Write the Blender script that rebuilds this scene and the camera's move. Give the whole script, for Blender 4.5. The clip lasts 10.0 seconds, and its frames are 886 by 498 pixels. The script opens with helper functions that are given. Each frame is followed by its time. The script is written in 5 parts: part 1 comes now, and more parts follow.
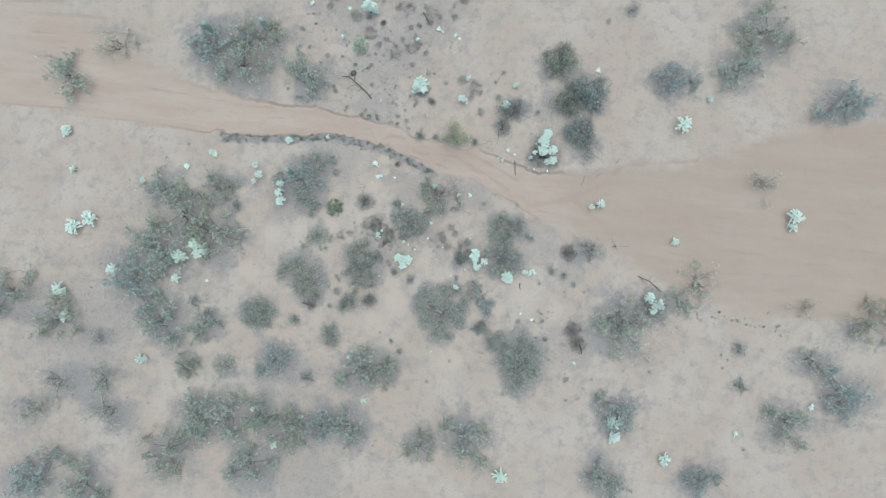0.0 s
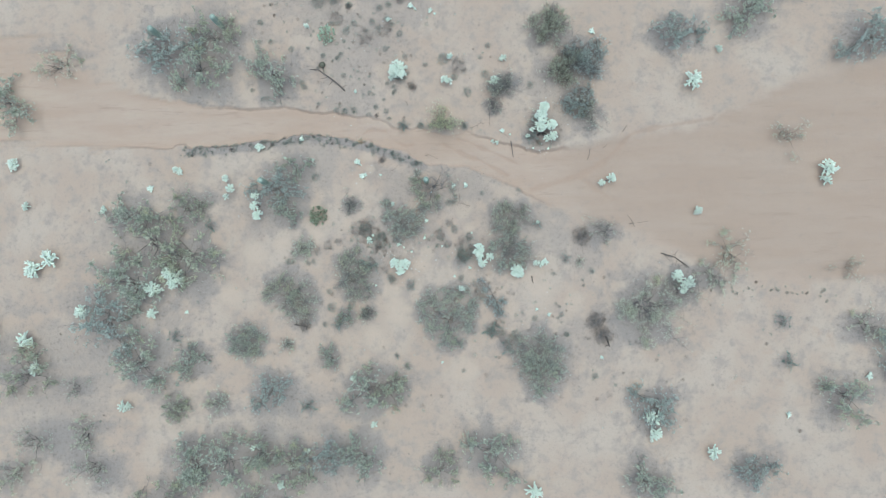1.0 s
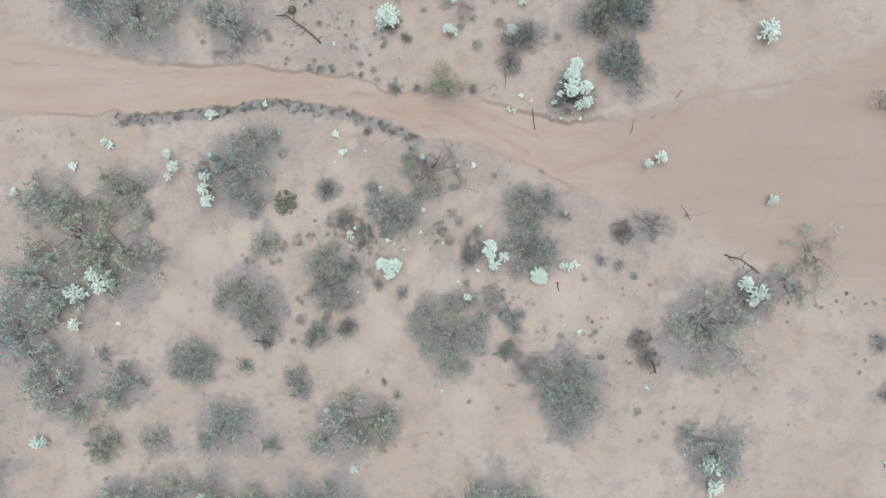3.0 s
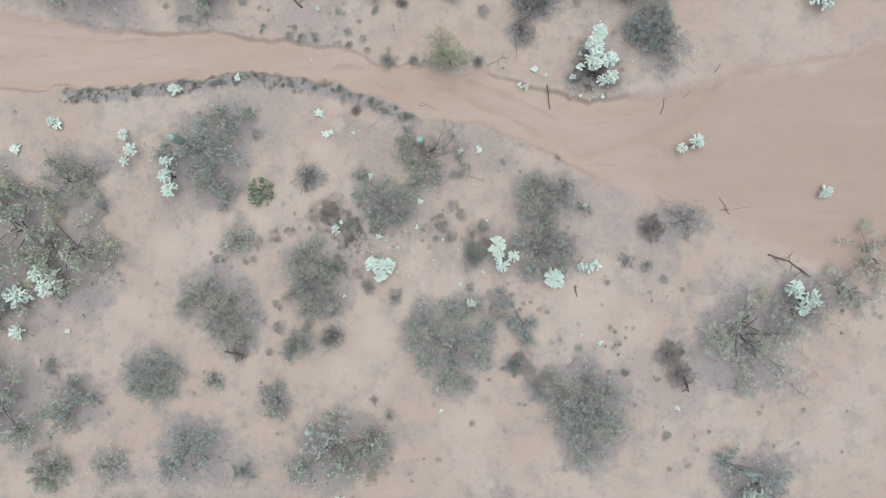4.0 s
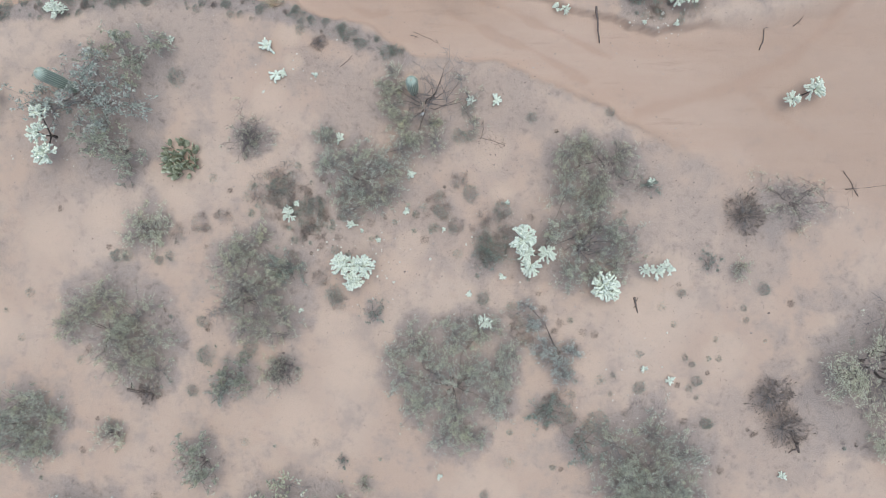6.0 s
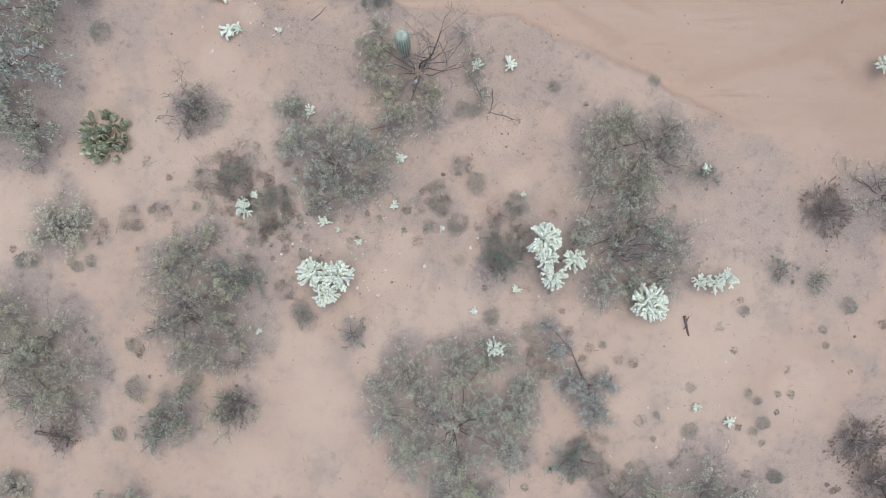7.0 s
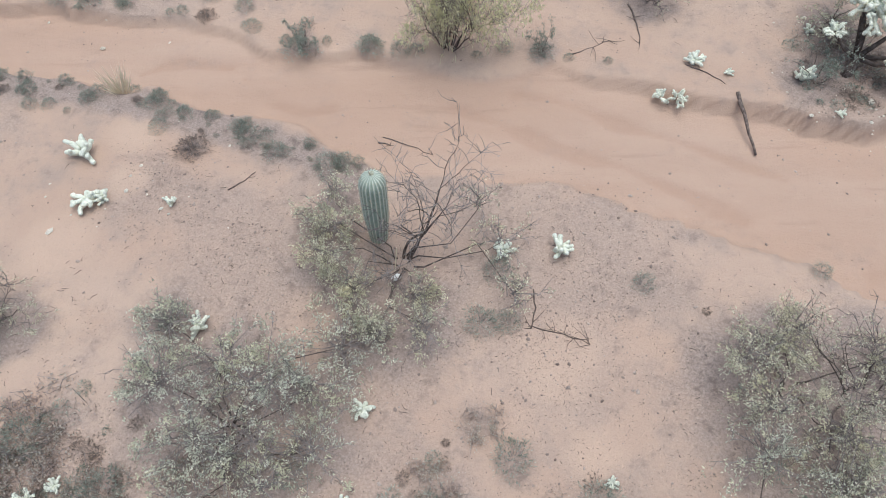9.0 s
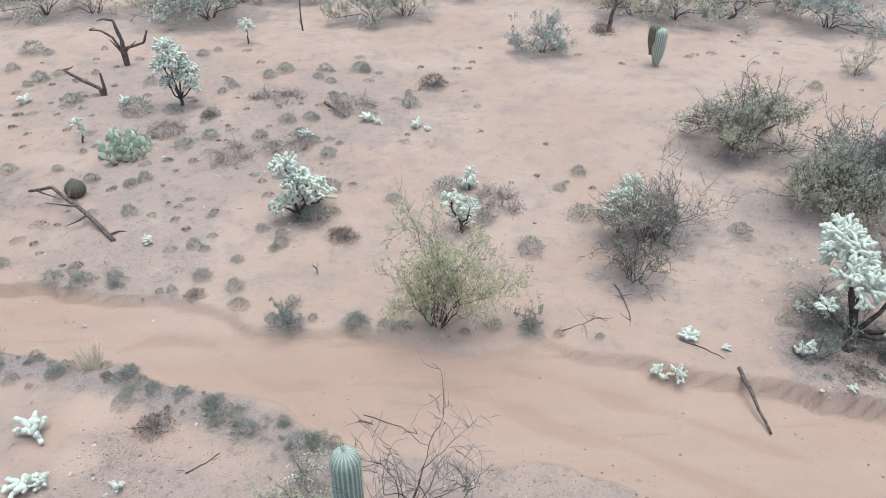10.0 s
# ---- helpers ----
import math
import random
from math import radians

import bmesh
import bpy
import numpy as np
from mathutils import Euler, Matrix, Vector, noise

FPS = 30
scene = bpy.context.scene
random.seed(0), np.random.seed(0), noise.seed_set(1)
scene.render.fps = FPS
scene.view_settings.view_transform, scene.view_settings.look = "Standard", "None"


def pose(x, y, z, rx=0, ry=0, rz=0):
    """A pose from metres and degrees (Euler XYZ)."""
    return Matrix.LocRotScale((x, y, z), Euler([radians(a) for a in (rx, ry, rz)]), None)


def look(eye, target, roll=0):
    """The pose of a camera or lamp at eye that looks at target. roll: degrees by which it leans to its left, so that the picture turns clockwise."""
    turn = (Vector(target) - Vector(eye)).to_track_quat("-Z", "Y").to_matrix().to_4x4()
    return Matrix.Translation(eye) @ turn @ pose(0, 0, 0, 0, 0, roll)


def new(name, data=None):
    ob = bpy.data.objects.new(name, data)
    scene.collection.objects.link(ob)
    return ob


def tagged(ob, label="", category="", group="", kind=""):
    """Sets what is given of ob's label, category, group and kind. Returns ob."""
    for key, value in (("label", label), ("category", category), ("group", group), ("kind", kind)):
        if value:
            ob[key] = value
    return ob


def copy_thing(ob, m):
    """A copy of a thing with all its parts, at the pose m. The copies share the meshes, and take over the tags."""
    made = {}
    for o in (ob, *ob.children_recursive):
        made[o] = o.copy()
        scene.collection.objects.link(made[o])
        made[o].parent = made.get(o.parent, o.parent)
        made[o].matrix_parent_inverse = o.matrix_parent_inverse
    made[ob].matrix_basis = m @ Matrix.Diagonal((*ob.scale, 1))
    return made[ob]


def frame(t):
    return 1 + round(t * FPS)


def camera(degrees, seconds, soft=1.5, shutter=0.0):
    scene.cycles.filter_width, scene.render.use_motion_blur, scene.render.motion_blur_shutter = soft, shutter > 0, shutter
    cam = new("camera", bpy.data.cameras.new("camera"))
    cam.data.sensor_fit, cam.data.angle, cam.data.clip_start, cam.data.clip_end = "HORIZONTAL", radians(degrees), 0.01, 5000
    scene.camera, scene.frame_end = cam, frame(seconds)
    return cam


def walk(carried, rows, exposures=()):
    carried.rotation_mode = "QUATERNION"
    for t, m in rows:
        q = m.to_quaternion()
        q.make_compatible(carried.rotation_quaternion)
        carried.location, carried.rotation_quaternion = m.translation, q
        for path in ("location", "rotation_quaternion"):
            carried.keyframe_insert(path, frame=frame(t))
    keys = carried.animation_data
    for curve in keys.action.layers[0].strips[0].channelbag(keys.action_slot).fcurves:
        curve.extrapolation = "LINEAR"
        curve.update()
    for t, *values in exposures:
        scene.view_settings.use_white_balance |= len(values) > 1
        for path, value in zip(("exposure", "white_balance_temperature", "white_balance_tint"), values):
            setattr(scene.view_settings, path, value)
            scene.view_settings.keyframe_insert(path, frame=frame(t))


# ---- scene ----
cam = camera(65.5, 10.0, soft=0.8)
# seconds, place, turn in degrees (90 degrees about x would look level)
PATH = [
    (0.0, 3.48, -1.16, 69.46, 2.12, 2.69, 5.82),
    (0.5, 3.37, -1.04, 66.06, 1.93, 2.83, 3.32),
    (1.0, 3.07, -0.81, 62.59, 1.57, 2.84, -0.73),
    (1.5, 2.80, -0.62, 59.19, 1.42, 2.77, -0.59),
    (2.0, 2.92, -0.37, 55.74, 1.20, 3.02, -0.40),
    (2.5, 2.75, -0.21, 52.36, 1.09, 3.06, -0.28),
    (4.0, 1.95, 0.33, 42.37, 0.41, 2.74, 0.07),
    (4.5, 1.63, 0.31, 39.11, 0.36, 2.52, 0.19),
    (5.0, 1.36, 0.27, 35.82, 0.30, 2.32, 0.26),
    (5.5, 1.12, 0.24, 32.52, 0.21, 2.16, 0.30),
    (7.0, 0.37, 0.38, 22.98, 0.39, 1.05, 0.63),
    (7.5, 0.10, 0.21, 19.74, 2.80, 0.39, 0.47),
    (8.0, 0.04, -0.07, 16.37, 11.04, 0.26, 0.45),
    (8.5, 0.06, -0.09, 13.31, 19.19, 0.50, 0.46),
    (9.0, 0.06, 0.01, 11.41, 30.41, 0.76, 0.51),
    (9.5, 0.20, 0.17, 10.73, 42.91, 0.62, 0.38),
    (10.0, 0.29, 0.26, 10.37, 55.06, 0.68, 0.38),
]
EXPOSURES = [(0.0, -0.22, 4900, -15), (1.0, -0.21, 5020, -14), (2.5, -0.18, 5230, -9), (5.5, -0.22, 5400, -4), (7.0, -0.23, 5600, 1), (9.0, -0.06, 5780, 2), (10.0, 0.08, 5460, -1)]
walk(cam, [(t, pose(x, y, z, rx, ry, rz)) for t, x, y, z, rx, ry, rz in PATH], EXPOSURES)

# ---- overcast sky ----
SUN_HEIGHT, SUN_ROUND = radians(84), radians(40)
world = bpy.data.worlds.new("overcast")
scene.world = world
world.use_nodes = True
wn = world.node_tree.nodes
sky = wn.new("ShaderNodeTexSky")
sky.sky_type, sky.sun_disc = "NISHITA", False
sky.sun_elevation, sky.sun_rotation = SUN_HEIGHT, SUN_ROUND
sky.air_density, sky.dust_density, sky.ozone_density = 1.0, 6.0, 0.6
wn["Background"].inputs["Strength"].default_value = 0.15
world.node_tree.links.new(sky.outputs[0], wn["Background"].inputs["Color"])
sun = new("sun", bpy.data.lights.new("sun", "SUN"))
sun.data.energy, sun.data.angle, sun.data.color = 1.2, radians(70), (1.0, 0.95, 0.88)
sun.matrix_world = look((0, 0, 0), (-math.sin(SUN_ROUND) * math.cos(SUN_HEIGHT), -math.cos(SUN_ROUND) * math.cos(SUN_HEIGHT), -math.sin(SUN_HEIGHT)))


# ---- materials ----
class Nodes:
    """A material and short calls to wire it."""

    def __init__(self, name):
        self.m = bpy.data.materials.new(name)
        self.m.use_nodes = True
        self.t = self.m.node_tree
        self.bsdf = self.t.nodes["Principled BSDF"]
        self.coord = self.t.nodes.new("ShaderNodeTexCoord").outputs["Object"]

    def put(self, socket, value):
        if hasattr(value, "is_linked"):
            self.t.links.new(value, socket)
        else:
            socket.default_value = value if not isinstance(value, tuple) or len(value) != 3 or socket.type != "RGBA" else (*value, 1)

    def noise(self, scale, detail=4.0, rough=0.55, squeeze=None):
        n = self.t.nodes.new("ShaderNodeTexNoise")
        n.inputs["Scale"].default_value, n.inputs["Detail"].default_value, n.inputs["Roughness"].default_value = scale, detail, rough
        at = self.coord
        if squeeze:
            k = self.t.nodes.new("ShaderNodeMapping")
            k.inputs["Scale"].default_value = squeeze
            self.put(k.inputs["Vector"], at)
            at = k.outputs[0]
        self.put(n.inputs["Vector"], at)
        return n.outputs["Fac"]

    def ramp(self, fac, lo, hi, a=0.0, b=1.0):
        n = self.t.nodes.new("ShaderNodeMapRange")
        n.interpolation_type = "SMOOTHSTEP"
        self.put(n.inputs["Value"], fac)
        for i, v in zip((1, 2, 3, 4), (lo, hi, a, b)):
            n.inputs[i].default_value = v
        return n.outputs[0]

    def mix(self, fac, a, b):
        n = self.t.nodes.new("ShaderNodeMix")
        n.data_type = "RGBA"
        self.put(n.inputs[0], fac), self.put(n.inputs[6], a), self.put(n.inputs[7], b)
        return n.outputs[2]

    def math(self, op, a, b=0.5):
        n = self.t.nodes.new("ShaderNodeMath")
        n.operation = op
        self.put(n.inputs[0], a), self.put(n.inputs[1], b)
        return n.outputs[0]

    def attr(self, name):
        n = self.t.nodes.new("ShaderNodeAttribute")
        n.attribute_name = name
        return n.outputs["Fac"]

    def own(self):
        return self.t.nodes.new("ShaderNodeObjectInfo").outputs["Random"]

    def island(self):
        return self.t.nodes.new("ShaderNodeNewGeometry").outputs["Random Per Island"]

    def bump(self, height, strength, distance):
        n = self.t.nodes.new("ShaderNodeBump")
        n.inputs["Strength"].default_value, n.inputs["Distance"].default_value = strength, distance
        self.put(n.inputs["Height"], height)
        self.put(self.bsdf.inputs["Normal"], n.outputs[0])

    def done(self, colour, rough=0.9, spec=0.2):
        self.put(self.bsdf.inputs["Base Color"], colour)
        self.bsdf.inputs["Roughness"].default_value = rough
        self.bsdf.inputs["Specular IOR Level"].default_value = spec
        return self.m


def sand():
    n = Nodes("desert_sand")
    broad, patch, grain, speck, clod = n.noise(0.16, 4), n.noise(0.8, 7, 0.65), n.noise(24, 6, 0.75), n.noise(60, 3, 0.7), n.noise(3.2, 8, 0.72)
    dry = n.mix(n.ramp(broad, 0.38, 0.66), (0.505, 0.364, 0.283), (0.55, 0.416, 0.334))
    dry = n.mix(n.ramp(patch, 0.45, 0.70, 0, 0.9), dry, (0.42, 0.326, 0.272))
    dry = n.mix(n.ramp(n.noise(0.33, 5, 0.65), 0.56, 0.74, 0, 0.7), dry, (0.50, 0.35, 0.262))
    dry = n.mix(n.ramp(clod, 0.54, 0.70, 0, 0.35), dry, (0.34, 0.262, 0.22))
    gravel = n.mix(n.ramp(grain, 0.30, 0.72), (0.33, 0.252, 0.212), (0.515, 0.402, 0.336))
    gravel = n.mix(n.ramp(clod, 0.53, 0.66, 0, 0.65), gravel, (0.24, 0.187, 0.165))
    bed = n.mix(n.ramp(n.noise(0.35, 6, 0.62, (0.3, 1.5, 1)), 0.3, 0.75), (0.485, 0.338, 0.257), (0.535, 0.392, 0.309))
    bed = n.mix(n.ramp(n.noise(1.1, 6, 0.65, (0.22, 1.6, 1)), 0.57, 0.70, 0, 0.5), bed, (0.38, 0.262, 0.203))
    # the bed turns darker and browner towards the east
    bed = n.mix(n.ramp(n.math("ADD", n.attr("east_dark"), n.math("MULTIPLY", n.math("SUBTRACT", broad, 0.5), 0.9)), 0.2, 1.1, 0, 0.55), bed, (0.425, 0.296, 0.224))
    # darker mauve-grey ground tone, mixed in round the plants and along the near bank
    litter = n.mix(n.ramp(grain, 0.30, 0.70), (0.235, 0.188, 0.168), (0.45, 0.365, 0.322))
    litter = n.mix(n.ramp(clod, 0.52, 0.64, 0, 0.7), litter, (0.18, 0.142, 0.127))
    c = n.mix(n.ramp(n.math("ADD", n.attr("gravel"), n.math("MULTIPLY", n.math("SUBTRACT", patch, 0.5), 1.6)), 0.2, 0.95, 0, 0.72), dry, gravel)
    c = n.mix(n.ramp(n.math("ADD", n.attr("clean"), n.math("MULTIPLY", n.math("SUBTRACT", patch, 0.5), 1.2)), 0.3, 0.95, 0, 0.75), c, (0.585, 0.432, 0.336))
    c = n.mix(n.attr("bed"), c, bed)
    c = n.mix(n.ramp(n.math("ADD", n.attr("rill"), n.math("MULTIPLY", n.math("SUBTRACT", patch, 0.5), 0.9)), 0.1, 1.3, 0, 0.55), c, (0.44, 0.295, 0.22))
    dark_mask = n.math("ADD", n.attr("litter"), n.math("MULTIPLY", n.math("SUBTRACT", n.noise(1.3, 8, 0.75), 0.5), 1.5))
    c = n.mix(n.ramp(dark_mask, 0.02, 0.75, 0, 0.92), c, litter)
    c = n.mix(n.ramp(speck, 0.58, 0.70, 0, 0.5), c, (0.23, 0.18, 0.155))
    c = n.mix(n.ramp(n.noise(47, 2, 0.6), 0.65, 0.71, 0, 0.35), c, (0.62, 0.55, 0.49))
    n.bump(n.math("ADD", n.math("MULTIPLY", grain, 0.5), n.math("MULTIPLY", clod, 0.9)), 0.6, 0.06)
    return n.done(c, 0.95, 0.1)


def leafy(name, dark, mid, pale, sunned=None):
    n = Nodes(name)
    c = n.mix(n.island(), dark, mid)
    c = n.mix(n.ramp(n.noise(5.0, 3, 0.6), 0.46, 0.60), c, pale)
    c = n.mix(n.ramp(n.own(), 0.0, 1.0, 0.0, 0.35), c, mid)
    if sunned:
        c = n.mix(n.ramp(n.noise(1.3, 3, 0.6), 0.48, 0.62, 0.0, 0.6), c, sunned)
    # thin leaves let some light through
    through_leaf, both = n.t.nodes.new("ShaderNodeBsdfTranslucent"), n.t.nodes.new("ShaderNodeMixShader")
    n.put(through_leaf.inputs["Color"], c)
    both.inputs[0].default_value = 0.35
    n.put(both.inputs[1], n.bsdf.outputs[0]), n.put(both.inputs[2], through_leaf.outputs[0])
    n.put(n.t.nodes["Material Output"].inputs["Surface"], both.outputs[0])
    return n.done(c, 0.7, 0.25)


def bark(name, dark, pale):
    n = Nodes(name)
    f = n.noise(14, 5, 0.7, (1, 1, 0.35))
    c = n.mix(n.ramp(f, 0.35, 0.7), dark, pale)
    n.bump(f, 0.9, 0.04)
    return n.done(c, 0.9, 0.15)


def spiny(name, flesh, spine, dead):
    n = Nodes(name)
    f = n.noise(55, 3, 0.7)
    c = n.mix(n.ramp(f, 0.32, 0.58), flesh, spine)
    c = n.mix(n.ramp(n.island(), 0.86, 1.0, 0, 0.7), c, dead)
    c = n.mix(n.ramp(n.noise(3.0, 2), 0.45, 0.75, 0, 0.3), c, flesh)
    n.bump(f, 0.8, 0.02)
    return n.done(c, 0.75, 0.2)


SAND = sand()
MESQUITE_LEAF = leafy("mesquite_leaf", (0.31, 0.315, 0.25), (0.62, 0.625, 0.51), (0.82, 0.81, 0.69), (0.70, 0.68, 0.47))
OLIVE_LEAF = leafy("dusty_olive_leaf", (0.33, 0.323, 0.24), (0.62, 0.605, 0.46), (0.82, 0.79, 0.64), (0.72, 0.67, 0.45))
PALO_LEAF = leafy("palo_verde_leaf", (0.66, 0.65, 0.37), (0.76, 0.74, 0.49), (0.82, 0.79, 0.61))
BURSAGE_LEAF = leafy("bursage_leaf", (0.215, 0.246, 0.203), (0.325, 0.36, 0.302), (0.50, 0.53, 0.455))
BROWN_TWIG = leafy("brown_dead_twig", (0.19, 0.152, 0.13), (0.30, 0.243, 0.208), (0.41, 0.335, 0.285))
MAT_LEAF = leafy("brown_mat_leaf", (0.33, 0.262, 0.23), (0.50, 0.405, 0.36), (0.53, 0.50, 0.425))
BLUE_LEAF = leafy("blue_grey_leaf", (0.30, 0.32, 0.28), (0.58, 0.605, 0.54), (0.80, 0.81, 0.74))
STRAW = leafy("dry_straw", (0.62, 0.55, 0.40), (0.72, 0.65, 0.50), (0.80, 0.74, 0.60))
YUCCA_LEAF = leafy("green_pad", (0.24, 0.25, 0.16), (0.50, 0.51, 0.36), (0.72, 0.71, 0.56))
BARK = bark("dark_mesquite_bark", (0.085, 0.068, 0.06), (0.22, 0.18, 0.16))
TWIG = bark("grey_twig", (0.20, 0.175, 0.168), (0.40, 0.36, 0.34))
DARK_TWIG = bark("dark_twig", (0.13, 0.11, 0.105), (0.30, 0.26, 0.245))
DEADWOOD = bark("weathered_deadwood", (0.10, 0.078, 0.07), (0.29, 0.23, 0.20))
CHOLLA = spiny("cholla_joint", (0.64, 0.69, 0.53), (0.94, 0.945, 0.84), (0.80, 0.76, 0.64))
DEAD_JOINT = spiny("fallen_joint", (0.55, 0.50, 0.42), (0.75, 0.70, 0.61), (0.45, 0.38, 0.30))
PAD = spiny("prickly_pear_pad", (0.47, 0.54, 0.39), (0.62, 0.67, 0.53), (0.52, 0.49, 0.36))
BARREL = spiny("barrel_cactus_skin", (0.10, 0.11, 0.075), (0.24, 0.21, 0.16), (0.16, 0.12, 0.1))


def saguaro_skin():
    n = Nodes("saguaro_skin")
    f = n.noise(18, 4, 0.6)
    c = n.mix(n.ramp(f, 0.3, 0.7), (0.30, 0.36, 0.29), (0.42, 0.48, 0.40))
    c = n.mix(n.ramp(n.attr("crest"), 0.45, 1.0), c, (0.72, 0.75, 0.67))
    n.bump(f, 0.4, 0.01)
    return n.done(c, 0.7, 0.25)


SAGUARO = saguaro_skin()


def white_plastic():
    n = Nodes("white_plastic")
    return n.done(n.mix(n.noise(9), (0.78, 0.78, 0.76), (0.86, 0.86, 0.85)), 0.5, 0.4)


PLASTIC = white_plastic()


# ---- mesh helpers ----
class Shape:
    """Vertices and faces gathered for one mesh."""

    def __init__(self):
        self.v, self.f, self.n = [], [], 0

    def add(self, verts, faces):
        verts = np.asarray(verts, float).reshape(-1, 3)
        self.f += [tuple(i + self.n for i in f) for f in faces]
        self.v.append(verts)
        self.n += len(verts)

    def tube(self, points, radii, sides=5, cap=True):
        p = np.asarray(points, float)
        d = np.gradient(p, axis=0)
        d /= np.linalg.norm(d, axis=1, keepdims=True) + 1e-9
        ref = np.array([0.3, 0.9, 0.2]) if abs(d[0][2]) > 0.8 else np.array([0.1, 0.2, 0.97])
        u = np.cross(d, ref)
        u /= np.linalg.norm(u, axis=1, keepdims=True) + 1e-9
        w = np.cross(d, u)
        a = np.arange(sides) * 2 * np.pi / sides
        ring = p[:, None] + np.asarray(radii, float)[:, None, None] * (np.cos(a)[None, :, None] * u[:, None] + np.sin(a)[None, :, None] * w[:, None])
        k = len(p)
        faces = [(i * sides + j, i * sides + (j + 1) % sides, (i + 1) * sides + (j + 1) % sides, (i + 1) * sides + j) for i in range(k - 1) for j in range(sides)]
        if cap:
            faces += [tuple(range(sides))[::-1], tuple((k - 1) * sides + j for j in range(sides))]
        self.add(ring, faces)

    def blades(self, at, along, length, width, rng):
        """Slim four-cornered leaves, bent at the middle, at the rows of at, pointing along."""
        at, along = np.asarray(at, float), np.asarray(along, float)
        k = len(at)
        if not k:
            return
        along = along / (np.linalg.norm(along, axis=1, keepdims=True) + 1e-9)
        side = np.cross(along, rng.normal(size=(k, 3)))
        side /= np.linalg.norm(side, axis=1, keepdims=True) + 1e-9
        length, width = np.broadcast_to(length, k)[:, None], np.broadcast_to(width, k)[:, None]
        mid = at + along * length * 0.5
        verts = np.stack([at, mid + side * width * 0.5, at + along * length, mid - side * width * 0.5], 1)
        verts[:, 2, 2] -= 0.12 * length[:, 0]
        self.add(verts, [(4 * i, 4 * i + 1, 4 * i + 2, 4 * i + 3) for i in range(k)])

    def mesh(self, name, material, smooth=False):
        me = bpy.data.meshes.new(name)
        me.from_pydata(np.concatenate(self.v).tolist() if self.v else [], [], self.f)
        me.materials.append(material)
        if smooth:
            me.shade_smooth()
        me.update()
        return me


def part(name, shape, material, parent, label="", smooth=False):
    ob = new(name, shape.mesh(name, material, smooth))
    ob.parent = parent
    return tagged(ob, label)


def base(name, label, category, group=""):
    return tagged(new(name), label, category, group)


def unit(v):
    return v / (np.linalg.norm(v) + 1e-9)


# ---- the plan: the wash and the rise of the ground ----
NEAR_BANK = [(-200, 9), (-42, 11.7), (-30, 10.7), (-22, 10.7), (-17, 11.0), (-12.7, 11.8), (-8.1, 11.1), (-5.6, 10.4), (-3.2, 9.5), (-2.0, 8.9), (0.1, 8.7), (2.0, 8.4), (3.6, 7.7), (5.5, 6.9), (8.5, 5.3), (11.1, 3.7), (18.6, 0.7), (25.5, -2.6), (34, -3.2), (200, -6)]
FAR_BANK = [(-200, 40), (-42, 22.5), (-34.7, 19.0), (-30.9, 16.8), (-25.4, 15.2), (-20, 14.6), (-14.7, 14.3), (-11, 13.8), (-8, 13.3), (-5.5, 13.0), (-4.2, 12.2), (-1.8, 12.0), (0.8, 11.6), (2.3, 11.8), (4.5, 11.1), (6.5, 10.3), (8.6, 9.6), (11, 10.2), (13.7, 11.0), (22.3, 12.1), (31.4, 16.2), (200, 60)]


def value_noise(x, y, seed):
    """Smooth noise of about -1 to 1 at one-metre grain."""
    xi, yi = np.floor(x).astype(np.int64), np.floor(y).astype(np.int64)
    fx, fy = x - xi, y - yi
    fx, fy = fx * fx * (3 - 2 * fx), fy * fy * (3 - 2 * fy)

    def corner(a, b):
        k = (a * 374761393 + b * 668265263 + seed * 974711) & 0x7FFFFFFF
        k = ((k ^ (k >> 13)) * 1274126177) & 0x7FFFFFFF
        return ((k ^ (k >> 16)) & 0xFFFF) / 32767.5 - 1

    return (corner(xi, yi) * (1 - fx) + corner(xi + 1, yi) * fx) * (1 - fy) + (corner(xi, yi + 1) * (1 - fx) + corner(xi + 1, yi + 1) * fx) * fy


def smooth(v, lo, hi):
    k = np.clip((v - lo) / (hi - lo), 0, 1)
    return k * k * (3 - 2 * k)


def in_bed(x, y):
    """How far a place is inside the wash: 0 outside, 1 on its flat bed."""
    wob = 0.28 * value_noise(x * 0.9, y * 0.9, 3) + 0.12 * value_noise(x * 2.7, y * 2.7, 4)
    near = np.interp(x, *zip(*NEAR_BANK)) + wob
    far = np.interp(x, *zip(*FAR_BANK)) + wob * 0.8
    soft = 0.24 + 1.6 * smooth(x, 7, 14)
    return smooth(y - near, 0, soft) * smooth(far - y, 0, 0.12 + 1.2 * smooth(x, 9, 14))


# shallow water lines in the sand: width, then the places that each runs through
RILLS = [
    (0.22, (8.1, 6.3), (10.0, 6.7), (12.5, 7.5), (14.7, 8.7), (17.2, 11.1), (19.3, 11.6), (24.3, 12.3)),
    (0.15, (12.5, 7.5), (13.8, 6.2), (15.4, 5.2)),
    (0.09, (-7.3, 11.7), (-6.8, 12.0), (-6.2, 12.1), (-5.2, 11.9)),
    (0.10, (-4.8, 11.5), (-4.2, 10.8), (-3.3, 10.5), (-2.7, 10.6)),
    (0.13, (1.5, 11.0), (2.4, 10.8), (3.5, 10.2), (4.8, 9.7), (7.0, 8.6)),
    (0.13, (0.0, 10.7), (1.8, 9.7), (3.6, 9.0), (6.0, 7.6)),
]


